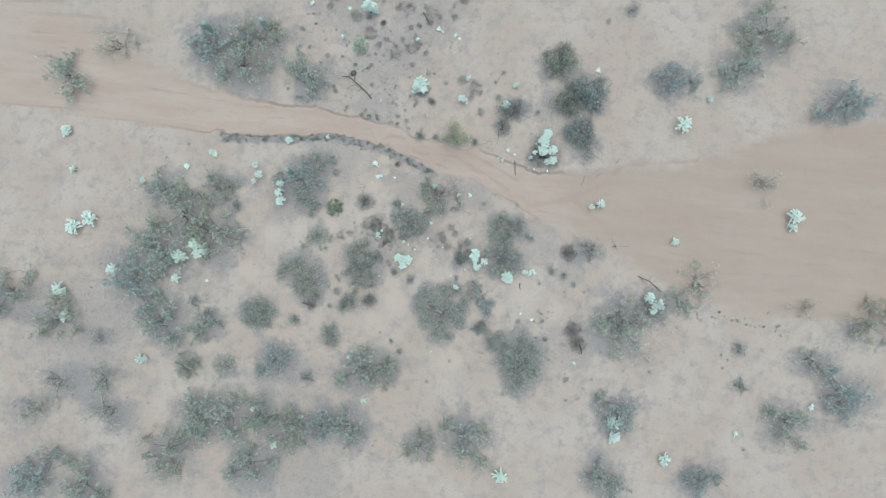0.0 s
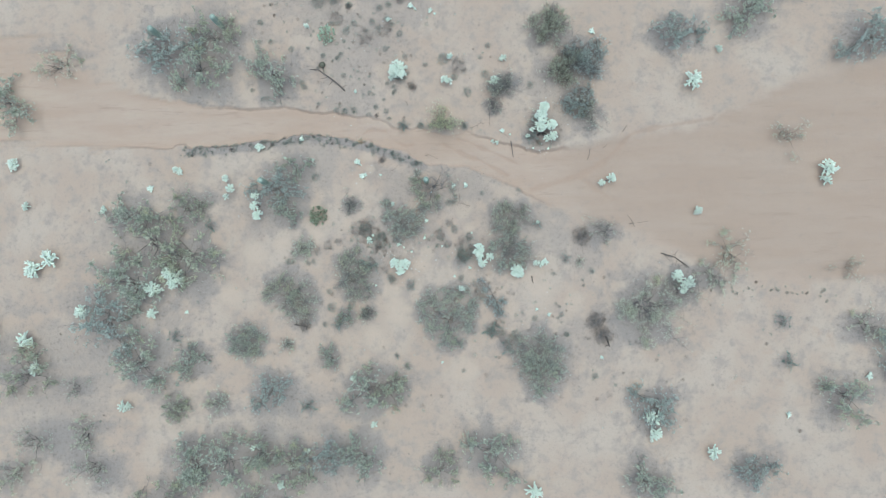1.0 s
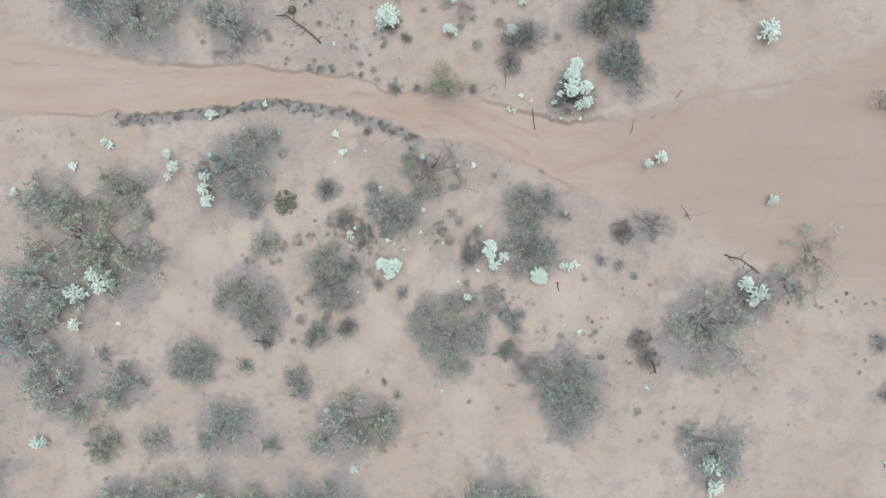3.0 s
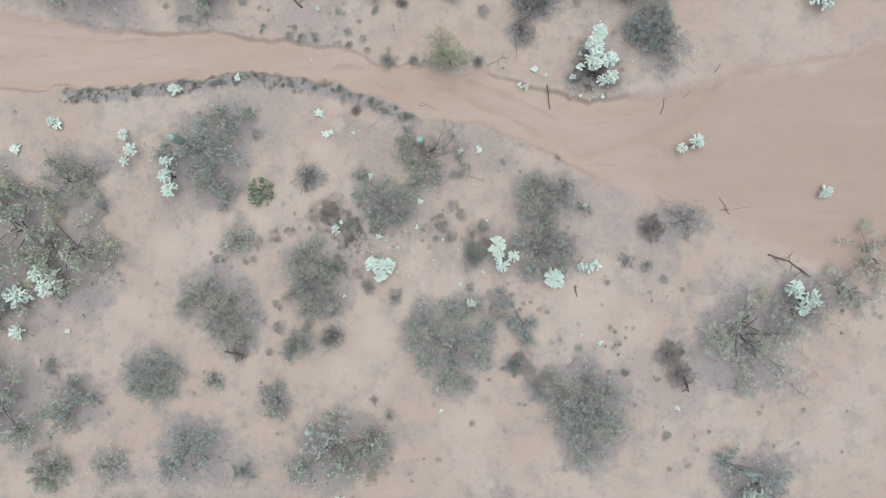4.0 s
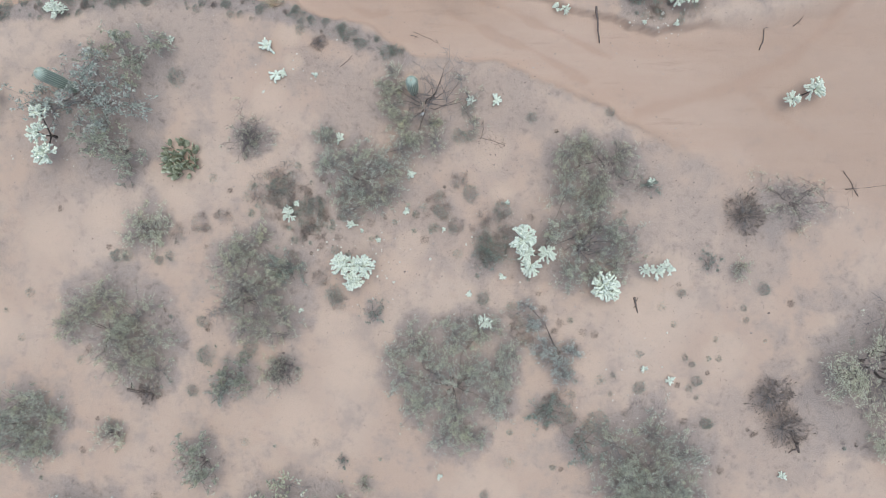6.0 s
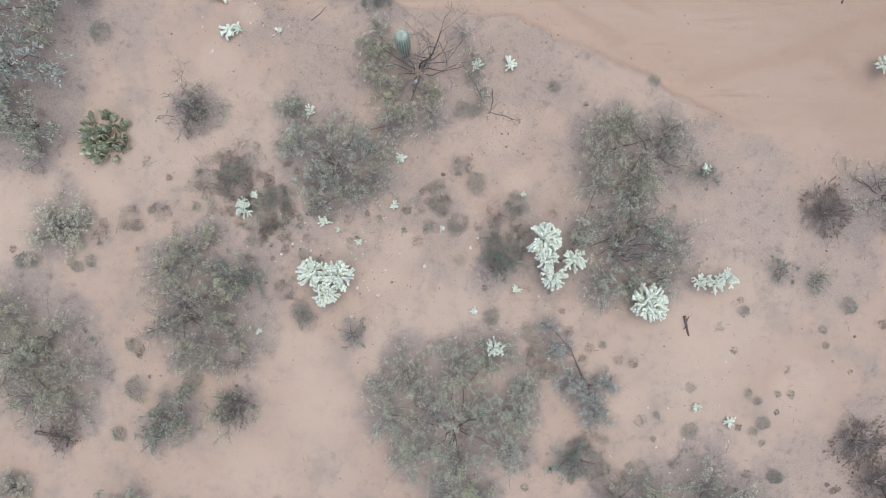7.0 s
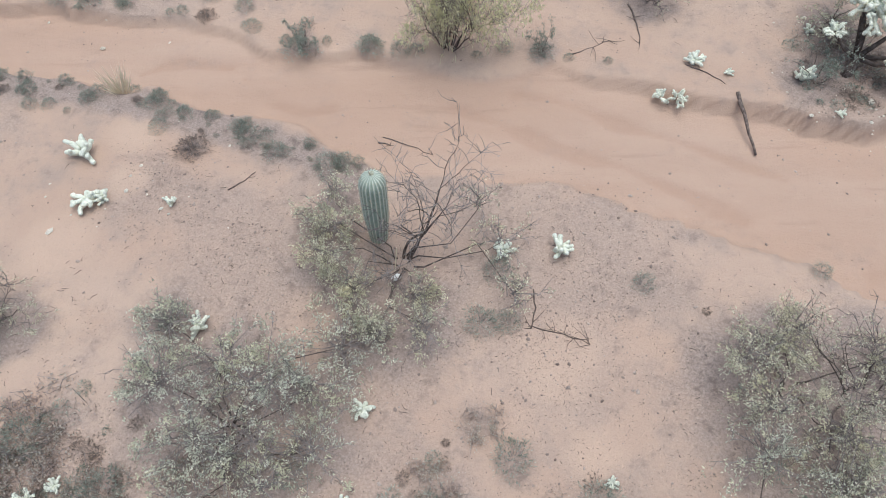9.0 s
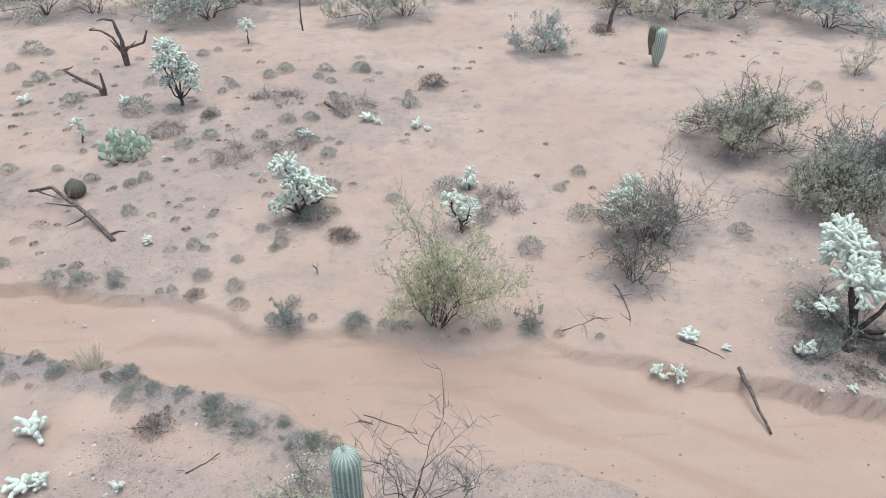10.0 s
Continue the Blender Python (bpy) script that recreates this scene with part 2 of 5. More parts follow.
def in_rill(x, y):
    best = np.zeros(np.shape(x))
    wob = 0.14 * value_noise(x * 1.1, y * 1.1, 11)
    for width, *way in RILLS:
        for (ax, ay), (bx, by) in zip(way[:-1], way[1:]):
            k = np.clip(((x - ax) * (bx - ax) + (y - ay) * (by - ay)) / ((bx - ax) ** 2 + (by - ay) ** 2), 0, 1)
            d = np.hypot(x - ax - k * (bx - ax), y - ay - k * (by - ay)) + wob
            best = np.maximum(best, np.exp(-((d / width) ** 2)) + 0.35 * np.exp(-((d / width / 3) ** 2)))
    return best


def height(x, y):
    x, y = np.asarray(x, float), np.asarray(y, float)
    rolling = 0.22 * value_noise(x * 0.11 + 5, y * 0.11, 1) + 0.07 * value_noise(x * 0.45, y * 0.45, 2) + 0.022 * value_noise(x * 1.7, y * 1.7, 5)
    deep = 0.34 - 0.14 * smooth(x, 7, 16)
    wash = in_bed(x, y)
    ripple = 0.06 * value_noise(x * 0.45 + 0.3 * y, y * 1.5 - 0.2 * x, 6) + 0.02 * value_noise(x * 2.2, y * 3.5, 7)
    step = 0.25 * smooth(-y, 14.6, 15.6) * smooth(-x, 3, 7) * (1 - smooth(-x, 30, 36))
    return 0.12 - 0.05 * in_rill(x, y) + rolling * (1 - wash) - wash * (deep - ripple) + step - 0.15


def ground_z(x, y):
    return float(height(np.array([x]), np.array([y]))[0])

# trees near the middle: foot, then its clumps of twigs and leaves, each with place from the foot, reach and how leafy it is
TREE_PLANS = {
    "round": ((0.36, -5.49), [(-1.56, 1.95, 0.91), (0.01, 2.22, 0.91), (1.31, 2.49, 0.78), (-2.07, 0.64, 0.78), (-0.76, 0.65, 0.91), (0.8, 0.67, 0.91), (2.09, 0.68, 0.78), (-1.28, -0.66, 0.91), (0.28, -0.9, 0.91), (1.84, -0.62, 0.78), (-0.23, -2.07, 0.78), (0.81, -2.06, 0.65), (2.35, 1.46, 0.65), (-2.5, 1.41, 0.52)]),
    "grey": ((-8.81, -1.64), [(0.46, 2.09, 0.93), (-0.3, 1.46, 0.78), (1.26, 1.32, 0.85), (0.2, 0.38, 0.93, 0.6), (1.45, 0.24, 0.93, 0.6), (2.2, 1.17, 0.62, 0.6), (-0.25, -0.39, 0.7, 0.5), (0.85, -0.84, 0.93, 0.45), (1.94, -0.83, 0.78, 0.4), (1.34, -1.6, 0.7, 0.3), (0.25, -1.46, 0.62, 0.4), (2.11, -1.6, 0.62, 0.2)]),
    "broad": ((-3.72, 3.28), [(-1.3, 1.77, 0.54), (-1.12, 0.66, 0.78), (-0.18, 0.98, 0.7), (0.61, 0.51, 0.78, 0.7), (1.4, 0.52, 0.7, 0.8), (1.86, 1.31, 0.62), (-0.47, -0.29, 0.78), (0.47, -0.44, 0.78, 0.5), (1.41, -0.43, 0.7, 0.8), (-0.29, -1.38, 0.54, 0.5), (0.8, -1.06, 0.54, 0.4)]),
    "bare_limbed": ((-0.95, 6.5), [(-1.45, 0.75, 0.6, 1.4), (-1.4, -0.05, 0.6, 1.4), (-0.9, -0.7, 0.55, 1.4), (0.25, -0.75, 0.5), (-0.43, -1.6, 0.62, 1.2), (0.5, -1.5, 0.62, 0.5), (-1.35, 1.35, 0.4), (1.9, 0.25, 0.6, 0.2), (1.5, 1.0, 0.6, 0.2), (2.1, -0.85, 0.6, 0.3)]),
    "upper": ((5.7, 3.9), [(-0.66, 0.42, 0.62), (0.0, 0.85, 0.7), (-0.51, -0.4, 0.62), (0.6, -0.84, 0.78, 0.7), (1.6, 0.5, 0.8, 0.25)]),
    "forked": ((5.63, 0.42), [(-0.6, 2.33, 0.7, 0.7), (0.49, 1.86, 0.78, 0.6), (-0.29, 1.08, 0.78, 0.8), (0.79, 0.93, 0.78, 0.7), (-1.07, 0.6, 0.62), (1.4, 0.16, 0.78, 0.8), (0.01, -0.01, 0.6, 0.5), (-0.46, -1.09, 0.7), (0.46, -0.93, 0.7), (1.55, -0.77, 0.62), (2.02, 0.47, 0.7, 0.3), (2.17, -0.3, 0.62, 0.5)]),
    "strip": ((4.89, -4.06), [(-1.11, 1.38, 0.47), (-0.65, 0.32, 0.54), (-0.2, -0.28, 0.62), (0.42, 0.18, 0.47), (0.11, -0.88, 0.47), (-1.5, 2.1, 0.4, 0.6)]),
    "west": ((-14.57, -3.22), [(0.11, 1.41, 1.04, 0.7), (-0.97, 0.87, 0.91), (1.46, 0.76, 1.04, 0.6), (0.39, -0.18, 1.04), (2.0, -0.43, 1.04, 0.6), (0.93, -1.36, 1.04, 0.7), (2.28, -1.74, 0.78, 0.5), (-1.5, 0.2, 0.65)]),
    "west_round": ((-18.42, -7.34), [(0.47, 0.98, 1.04), (-0.61, 0.3, 0.91), (1.29, 0.33, 1.04), (0.21, -0.61, 1.04), (1.3, -0.73, 0.78), (-0.74, -0.63, 0.65)]),
    "south_east": ((8.57, -9.35), [(-1.47, 1.5, 1.17, 0.6), (0.06, 2.04, 1.17, 0.6), (1.34, 1.29, 1.04, 0.7), (-0.69, 0.23, 1.3), (0.84, 0.0, 1.3), (-0.43, -1.05, 1.17), (1.6, -0.76, 0.91), (-1.2, -0.05, 0.78), (0.3, -2.2, 1.1)]),
}
# x, y and spread of each woody plant
MESQUITES = [(0.6, -4.8, 3.0), (-8.2, -1.3, 2.1), (-3.7, 3.4, 2.15), (-0.6, 6.45, 2.2), (5.7, 0.5, 2.2), (4.6, -3.9, 1.1), (-13.9, -3.2, 2.2), (5.7, 3.9, 1.5), (-17.9, -7.4, 1.85), (8.7, -9.4, 2.4)]
MATS = [(-7.73, 2.86, 0.85), (-6.79, 3.32, 0.8), (-5.61, 2.2, 0.65), (-7.01, 2.64, 0.7), (-4.0, 2.3, 0.8), (-0.23, 2.24, 0.5), (0.55, 3.37, 0.4), (0.42, 1.38, 0.4), (1.49, 1.18, 0.5), (1.94, 1.82, 0.56), (1.78, 0.4, 0.7), (2.6, 0.9, 0.6), (-6.28, 0.92, 0.45), (-6.53, -0.09, 0.35), (-6.11, 1.87, 0.45), (-7.9, 1.0, 0.35), (-10.6, 1.4, 0.5), (-9.6, 1.7, 0.4), (-11.6, 0.9, 0.4), (3.3, -3.2, 0.6), (2.9, -2.3, 0.4), (4.9, -6.2, 0.7), (5.5, -7.2, 0.7), (-5.4, -0.9, 0.4), (-4.6, -1.9, 0.45), (12.3, 2.2, 0.6), (9.3, 11.6, 0.7), (10.2, 10.9, 0.6), (8.4, 12.2, 0.6), (-2.7, 15.9, 0.5), (-6.9, 20.6, 0.8), (-5.2, 21.4, 0.9), (-3.5, 24.6, 1.0), (-6.3, 25.2, 0.9), (1.6, 17.7, 0.9), (-9.6, 22.4, 0.7)]
CLEAN_SAND = [(2.2, 4.7, 1.0), (-6.8, 9.5, 0.7), (-6.6, 8.4, 0.6), (-8.0, 4.4, 1.1), (-1.6, 0.5, 0.9), (2.4, 2.8, 0.7), (-8.7, 3.5, 0.9), (-1.9, 2.4, 0.4), (1.8, 4.3, 1.1), (-7.7, 5.2, 1.2), (-2.0, -0.5, 1.2), (-4.7, -2.9, 1.3), (8.7, -2.8, 2.0), (-11.5, 2.4, 1.1), (-4.2, -4.9, 1.4), (5.8, -4.5, 1.0), (-14.9, 1.7, 1.2), (-4.5, -3.9, 1.2), (-6.1, -7.2, 1.4), (1.7, -10.0, 1.7), (11.7, -3.8, 1.4), (-17.4, 0.8, 1.5), (-19.8, -3.0, 1.6), (-8.6, 5.7, 1.1), (-7.8, 6.8, 1.1)]
MESQUITES_FAR = [(-8.9, -5.0, 1.0), (-23.4, 0.2, 3.2), (-10.4, -8.8, 1.15), (-15.6, -11.9, 2.1), (-6.8, -11.9, 2.6), (-4.9, -11.7, 1.8), (-14.0, 4.5, 1.5), (-15.0, 6.4, 2.4), (-13.4, 8.6, 1.6), (-23.4, 5.0, 1.8), (-23.3, -9.0, 1.9), (10.9, 17.2, 1.7), (12.9, 18.0, 2.0), (9.9, 20.9, 1.9), (12.4, 13.9, 1.5), (18.5, -13.4, 2.4), (4.1, -17.6, 2.6), (-0.4, -18.6, 1.8), (17.9, -19.8, 2.2)]
MESQUITES_EDGE = [(-25.6, 20.0, 3.0), (-22.2, 17.6, 2.8), (-20.8, 21.0, 2.6), (-15.5, 17.2, 2.4), (21.2, 20.3, 2.4), (-19.8, -18.4, 3.1), (-13.6, -18.4, 2.5), (-7.5, -17.6, 2.1), (-10.5, -17.8, 2.2), (-16.6, -17.0, 2.1), (-26.4, 1.8, 3.2), (-28.8, -2.0, 3.3), (-30.8, -5.2, 3.2), (-27.6, -8.9, 2.8), (-24.5, -13.3, 1.4), (-29.0, 4.4, 2.2), (27.1, -18.8, 2.0), (-17.0, -22.5, 2.6), (29.6, 25.5, 3.1), (27.5, 21.9, 2.3), (39.8, -9.4, 2.6), (35.0, -12.7, 2.3), (42.2, -1.8, 2.6), (-40.6, 15.3, 2.6), (-39.1, -25.9, 3.1), (-33.8, -25.9, 2.8), (-25.4, -22.1, 2.8), (-22.9, -18.4, 2.6), (38.1, 18.9, 2.8), (-43.8, -7.9, 2.8), (-38.7, -9.7, 2.6)]
BARE_SHRUBS = [(6.9, 3.85, 1.6), (-8.4, 5.1, 0.95), (-6.9, -4.8, 0.7), (18.0, -4.9, 2.9), (14.5, 2.5, 1.5), (13.1, 13.0, 1.5), (21.0, -2.8, 2.0), (4.8, 13.9, 0.9), (5.8, 15.8, 1.45), (30.5, 10.8, 1.9), (25.3, 0.1, 2.1), (36.0, -1.0, 1.4), (37.0, -6.4, 1.6), (-38.0, -16.2, 2.1), (-39.6, -19.3, 1.8), (-32.1, -18.8, 2.3), (-35.9, 18.9, 1.9), (-22.5, 5.5, 1.4), (-33.2, -15.7, 1.6), (-34.2, -11.6, 1.3), (23.8, -1.8, 1.5)]
NORTH_SHRUBS = [(-21.0, 36.8, 2.4), (-18.2, 36.6, 1.6), (-12.3, 36.4, 3.2), (-14.6, 38.0, 2.6), (-3.8, 35.8, 2.0), (-2.0, 36.6, 1.6), (4.3, 30.3, 1.35), (9.3, 35.4, 2.0), (11.6, 34.9, 2.2), (14.0, 35.2, 2.3), (18.8, 34.0, 2.6), (8.2, 39.5, 2.2), (1.0, 41.0, 1.8), (22.5, 39.0, 2.4), (-24.0, 41.0, 2.4), (16.4, 37.5, 2.5), (-8.0, 40.5, 2.4), (16.5, 26.8, 0.8)]
LOW_SHRUBS = [(1.8, -0.1, 0.7), (-12.6, 1.3, 0.95), (-6.7, -0.5, 0.85), (11.0, -0.1, 0.55), (12.2, -0.4, 0.45), (8.5, 3.1, 0.44), (-3.0, -2.4, 0.6), (-14.3, -7.6, 0.7), (4.3, -6.4, 0.8), (5.8, -7.9, 1.1), (-7.3, -4.9, 0.64), (-9.4, -5.6, 0.8), (-24.8, -6.7, 0.8), (-24.7, -13.2, 1.2), (-3.5, 12.3, 0.5), (2.1, 12.2, 0.4), (-13.0, 1.0, 0.95), (-21.5, 3.3, 0.65), (-25.2, 4.1, 0.6), (-20.7, -12.8, 1.3), (-12.4, -13.2, 0.8), (8.1, 11.0, 0.8), (8.8, 12.4, 0.9), (30.4, -9.4, 0.8), (30.0, -5.9, 0.9), (-3.4, -9.7, 0.38), (-4.3, -8.7, 0.3)]
SMALL_SHRUBS = [(1.03, 2.78, 0.36), (2.42, 2.07, 0.36), (1.62, 0.66, 0.44), (1.55, 0.26, 0.38), (2.25, 0.25, 0.45), (-2.58, 2.48, 0.28), (-7.15, 3.07, 0.38), (-5.07, 5.24, 0.4), (0.56, 5.2, 0.33), (1.02, 5.2, 0.26), (-4.8, -1.6, 0.41), (6.5, -6.9, 0.47), (4.2, -6.4, 0.4), (5.2, -6.6, 0.28), (8.2, -5.4, 0.28), (13.3, -1.2, 0.28), (-14.3, -7.3, 0.3), (-10.9, -5.8, 0.28), (-11.7, 7.7, 0.38), (-10.5, -2.8, 0.26), (-10.3, -4.3, 0.42), (-13.8, 0.0, 0.23), (-12.4, -0.2, 0.23), (-11.9, 0.0, 0.23), (-14.2, 0.0, 0.34), (9.9, -1.4, 0.19), (12.5, -2.0, 0.15), (12.6, -2.5, 0.13), (11.1, -6.9, 0.22), (-0.3, 2.0, 0.3), (-8.4, -3.9, 0.38), (-5.6, 2.2, 0.41), (0.3, 1.2, 0.22), (10.1, -4.1, 0.15), (10.4, -4.4, 0.15), (7.1, -4.9, 0.13), (10.6, -5.1, 0.22), (7.0, -5.7, 0.12), (10.3, -5.4, 0.15), (10.6, -5.8, 0.12), (1.6, -1.7, 0.3)]
SMALL_NORTH = [(-8.7, 21.2, 0.34), (-9.0, 17.1, 0.29), (-6.6, 15.4, 0.24), (-4.3, 15.5, 0.24), (-6.0, 14.1, 0.26), (-5.1, 13.7, 0.25), (-5.3, 14.8, 0.15), (-3.6, 12.2, 0.36), (-1.9, 12.3, 0.34), (2.1, 12.1, 0.31), (-3.8, 20.9, 0.3), (-5.6, 23.3, 0.33), (-6.6, 28.1, 0.38), (-5.0, 28.4, 0.34), (-3.5, 28.5, 0.43), (0.2, 18.4, 0.5), (1.2, 16.7, 0.32), (3.6, 18.5, 0.21), (4.3, 19.5, 0.29), (14.3, 25.6, 0.31), (-18.4, 30.5, 0.56), (-16.4, 27.1, 0.42), (-18.2, 28.4, 0.34), (-14.1, 24.8, 0.47), (-9.9, 23.9, 0.33), (-8.0, 21.9, 0.31), (-8.4, 23.6, 0.33), (-8.3, 26.3, 0.27), (-9.5, 18.7, 0.24), (-6.3, 22.0, 0.31), (-4.8, 23.6, 0.29), (-1.2, 24.8, 0.39)]
SMALL_MORE = [(-3.6, 16.8, 0.5), (8.1, 15.8, 0.31), (-11.3, 24.0, 0.6), (-11.8, 26.8, 0.28), (-9.7, 13.9, 0.28), (-8.1, 13.9, 0.28), (-8.6, 26.8, 0.21), (-8.9, 13.8, 0.31), (2.4, 15.3, 0.4), (4.0, 16.9, 0.4), (3.6, 6.0, 0.22), (13.5, -10.6, 0.28), (11.0, -6.9, 0.25), (1.7, -10.1, 0.19), (-23.3, -7.7, 0.46), (-4.4, 9.6, 0.3), (-2.6, 8.8, 0.3), (0.9, 6.3, 0.3), (-10.9, 19.0, 0.25), (6.9, 6.2, 0.2)]
BROWN_SHRUBS = [(12.5, 1.9, 0.77), (13.7, -5.7, 0.77), (-12.8, -5.8, 0.56), (14.3, -7.0, 0.8), (-0.4, 26.9, 0.57), (-2.7, 15.9, 0.34), (-5.5, 9.2, 0.32), (7.4, 32.7, 0.53), (-8.5, 23.5, 0.29), (-5.9, 1.2, 0.3)]
WOODY = [(f[0] + c[0], f[1] + c[1], c[2] * 1.3) for f, clumps in TREE_PLANS.values() for c in clumps if len(c) < 4 or c[3] > 0.35] + MESQUITES_FAR + MESQUITES_EDGE + BARE_SHRUBS + NORTH_SHRUBS + LOW_SHRUBS + BROWN_SHRUBS
thicket = np.random.default_rng(77)
SMALL_WILD = [(float(thicket.uniform(-18, -1)), float(thicket.uniform(14.5, 31)), float(thicket.uniform(0.13, 0.3))) for _ in range(48)]
SMALL = SMALL_SHRUBS + SMALL_NORTH + SMALL_MORE + SMALL_WILD
# middle and reach of the gravelly, scuffed patches
GRAVEL_PATCHES = [(-6.0, 8.2, 1.2), (-4.2, 7.2, 1.5), (2.0, 4.6, 1.6), (-1.4, 4.4, 1.8), (-4.5, 2.0, 3.2), (-1.0, 1.5, 2.5), (-3.6, 6.3, 1.7), (1.5, 6.5, 2.8), (3.0, 7.0, 2.0), (6.5, 2.5, 3.2), (3.2, 0.6, 2.6), (-8.0, -0.5, 3.2), (-8, 20.0, 5.0), (-4, 24.5, 5.0), (-12, 26.0, 5.0), (9.5, 11.8, 2.6), (8.5, 9.9, 1.6), (-8.5, 14.8, 2.6), (-12.5, 9.5, 4.0), (-27, 0, 8.0), (-16, 5, 4.0), (14, -7.5, 3.0), (19, -4, 4.0), (11, 16.5, 4.0), (-14, -20, 9.0), (-22, 19, 7.0), (-36, -10, 9.0), (10, -9, 3.0), (8.6, 3.4, 2.2), (10.4, 1.8, 2.4), (12.5, 0.5, 2.2)]


# ---- ground ----
def graded(lo, hi, step, reach):
    """Even steps from lo to hi, then ever wider ones out to reach."""
    mid = list(np.arange(lo, hi + step / 2, step))
    out, width = [], step
    while (out[-1] if out else 0) < reach:
        width *= 1.35
        out.append((out[-1] if out else 0) + width)
    return np.array([lo - o for o in out[::-1]] + mid + [hi + o for o in out])


def build_ground():
    xs, ys = graded(-26, 26, 0.2, 3000), graded(-16, 34, 0.2, 3000)
    # a finer net over the cut banks
    xs = np.unique(np.round(np.concatenate([xs, np.arange(-14, 9, 0.1)]), 3))
    ys = np.unique(np.round(np.concatenate([ys, np.arange(8, 14.4, 0.1)]), 3))
    gx, gy = np.meshgrid(xs, ys)
    x, y = gx.ravel(), gy.ravel()
    bed = in_bed(x, y)
    far = np.hypot(x, y)
    z = height(x, y) * (1 - smooth(far, 60, 300))
    ragged = 1 + 0.35 * value_noise(x * 0.8, y * 0.8, 21) + 0.2 * value_noise(x * 2.1, y * 2.1, 22)
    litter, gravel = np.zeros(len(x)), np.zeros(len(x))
    # ground darker under and round every plant, fading outwards with a ragged edge
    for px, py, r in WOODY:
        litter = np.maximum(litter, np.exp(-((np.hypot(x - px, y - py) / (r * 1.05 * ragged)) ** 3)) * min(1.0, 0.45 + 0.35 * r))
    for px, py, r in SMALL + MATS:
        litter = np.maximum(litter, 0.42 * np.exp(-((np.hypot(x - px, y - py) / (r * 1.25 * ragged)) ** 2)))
    # the same darker tone in a strip along the near bank
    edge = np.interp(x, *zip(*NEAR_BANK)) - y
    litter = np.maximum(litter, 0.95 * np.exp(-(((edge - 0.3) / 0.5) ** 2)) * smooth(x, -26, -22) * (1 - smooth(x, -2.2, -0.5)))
    for px, py, r in GRAVEL_PATCHES:
        gravel = np.maximum(gravel, np.exp(-((np.hypot(x - px, y - py) / (r * ragged)) ** 3)))
    clean = np.zeros(len(x))
    for px, py, r in CLEAN_SAND:
        clean = np.maximum(clean, np.exp(-((np.hypot(x - px, y - py) / (r * ragged)) ** 2)))
    nx = len(xs)
    quads = [(j * nx + i, j * nx + i + 1, (j + 1) * nx + i + 1, (j + 1) * nx + i) for j in range(len(ys) - 1) for i in range(nx - 1)]
    s = Shape()
    s.v, s.f = [np.stack([x, y, z], 1)], quads
    me = s.mesh("ground", SAND, True)
    for key, value in (("rill", in_rill(x, y)), ("bed", bed * (1 - smooth(far, 80, 200))), ("litter", litter * (1 - 0.9 * bed)), ("east_dark", bed * smooth(x, 6, 15) * (1 - smooth(far, 80, 200))), ("clean", clean * (1 - bed)), ("gravel", gravel * (1 - bed))):
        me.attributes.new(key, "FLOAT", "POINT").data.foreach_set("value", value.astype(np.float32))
    tagged(new("ground", me), "pinkish desert sand cut by a shallow dry wash", "ground", kind="structure")


build_ground()


# ---- woody plants ----
def grow(rng, start, way, length, radius, level, stems, twigs, spots, spread, lift, forks=(5, 6, 5), fine=0.0065):
    """A limb that bends on its way, and the limbs that leave it. Notes places for leaves on the last ones."""
    steps = 6 if level > 1 else (4 if level else 3)
    p, d, pts = np.array(start, float), unit(np.array(way, float)), [np.array(start, float)]
    for k in range(steps):
        d = unit(d + rng.normal(size=3) * 0.24 + np.array([0, 0, lift if k < steps / 2 else lift * 0.2]))
        p = p + d * length / steps
        p[2] = max(p[2], 0.03)
        pts.append(p.copy())
    radii = np.linspace(radius, radius * 0.45, steps + 1)
    (stems if level >= 2 else twigs).tube(pts, radii, 5 if level >= 2 else 3, cap=level >= 2)
    if level == 0:
        spots += [(q, d) for q in pts[1:]]
        return
    for k in range(forks[3 - level]):
        i = rng.integers(2 if level == 3 else 1, steps + 1) if k else steps
        side = unit(rng.normal(size=3) * np.array([1, 1, 0.55]))
        grow(rng, pts[i], unit(d * (0.9 if i == steps else 0.5) + side * spread), length * rng.uniform(0.42, 0.7), max(radii[i] * 0.6, fine), level - 1, stems, twigs, spots, spread, lift * 0.6, forks, fine)


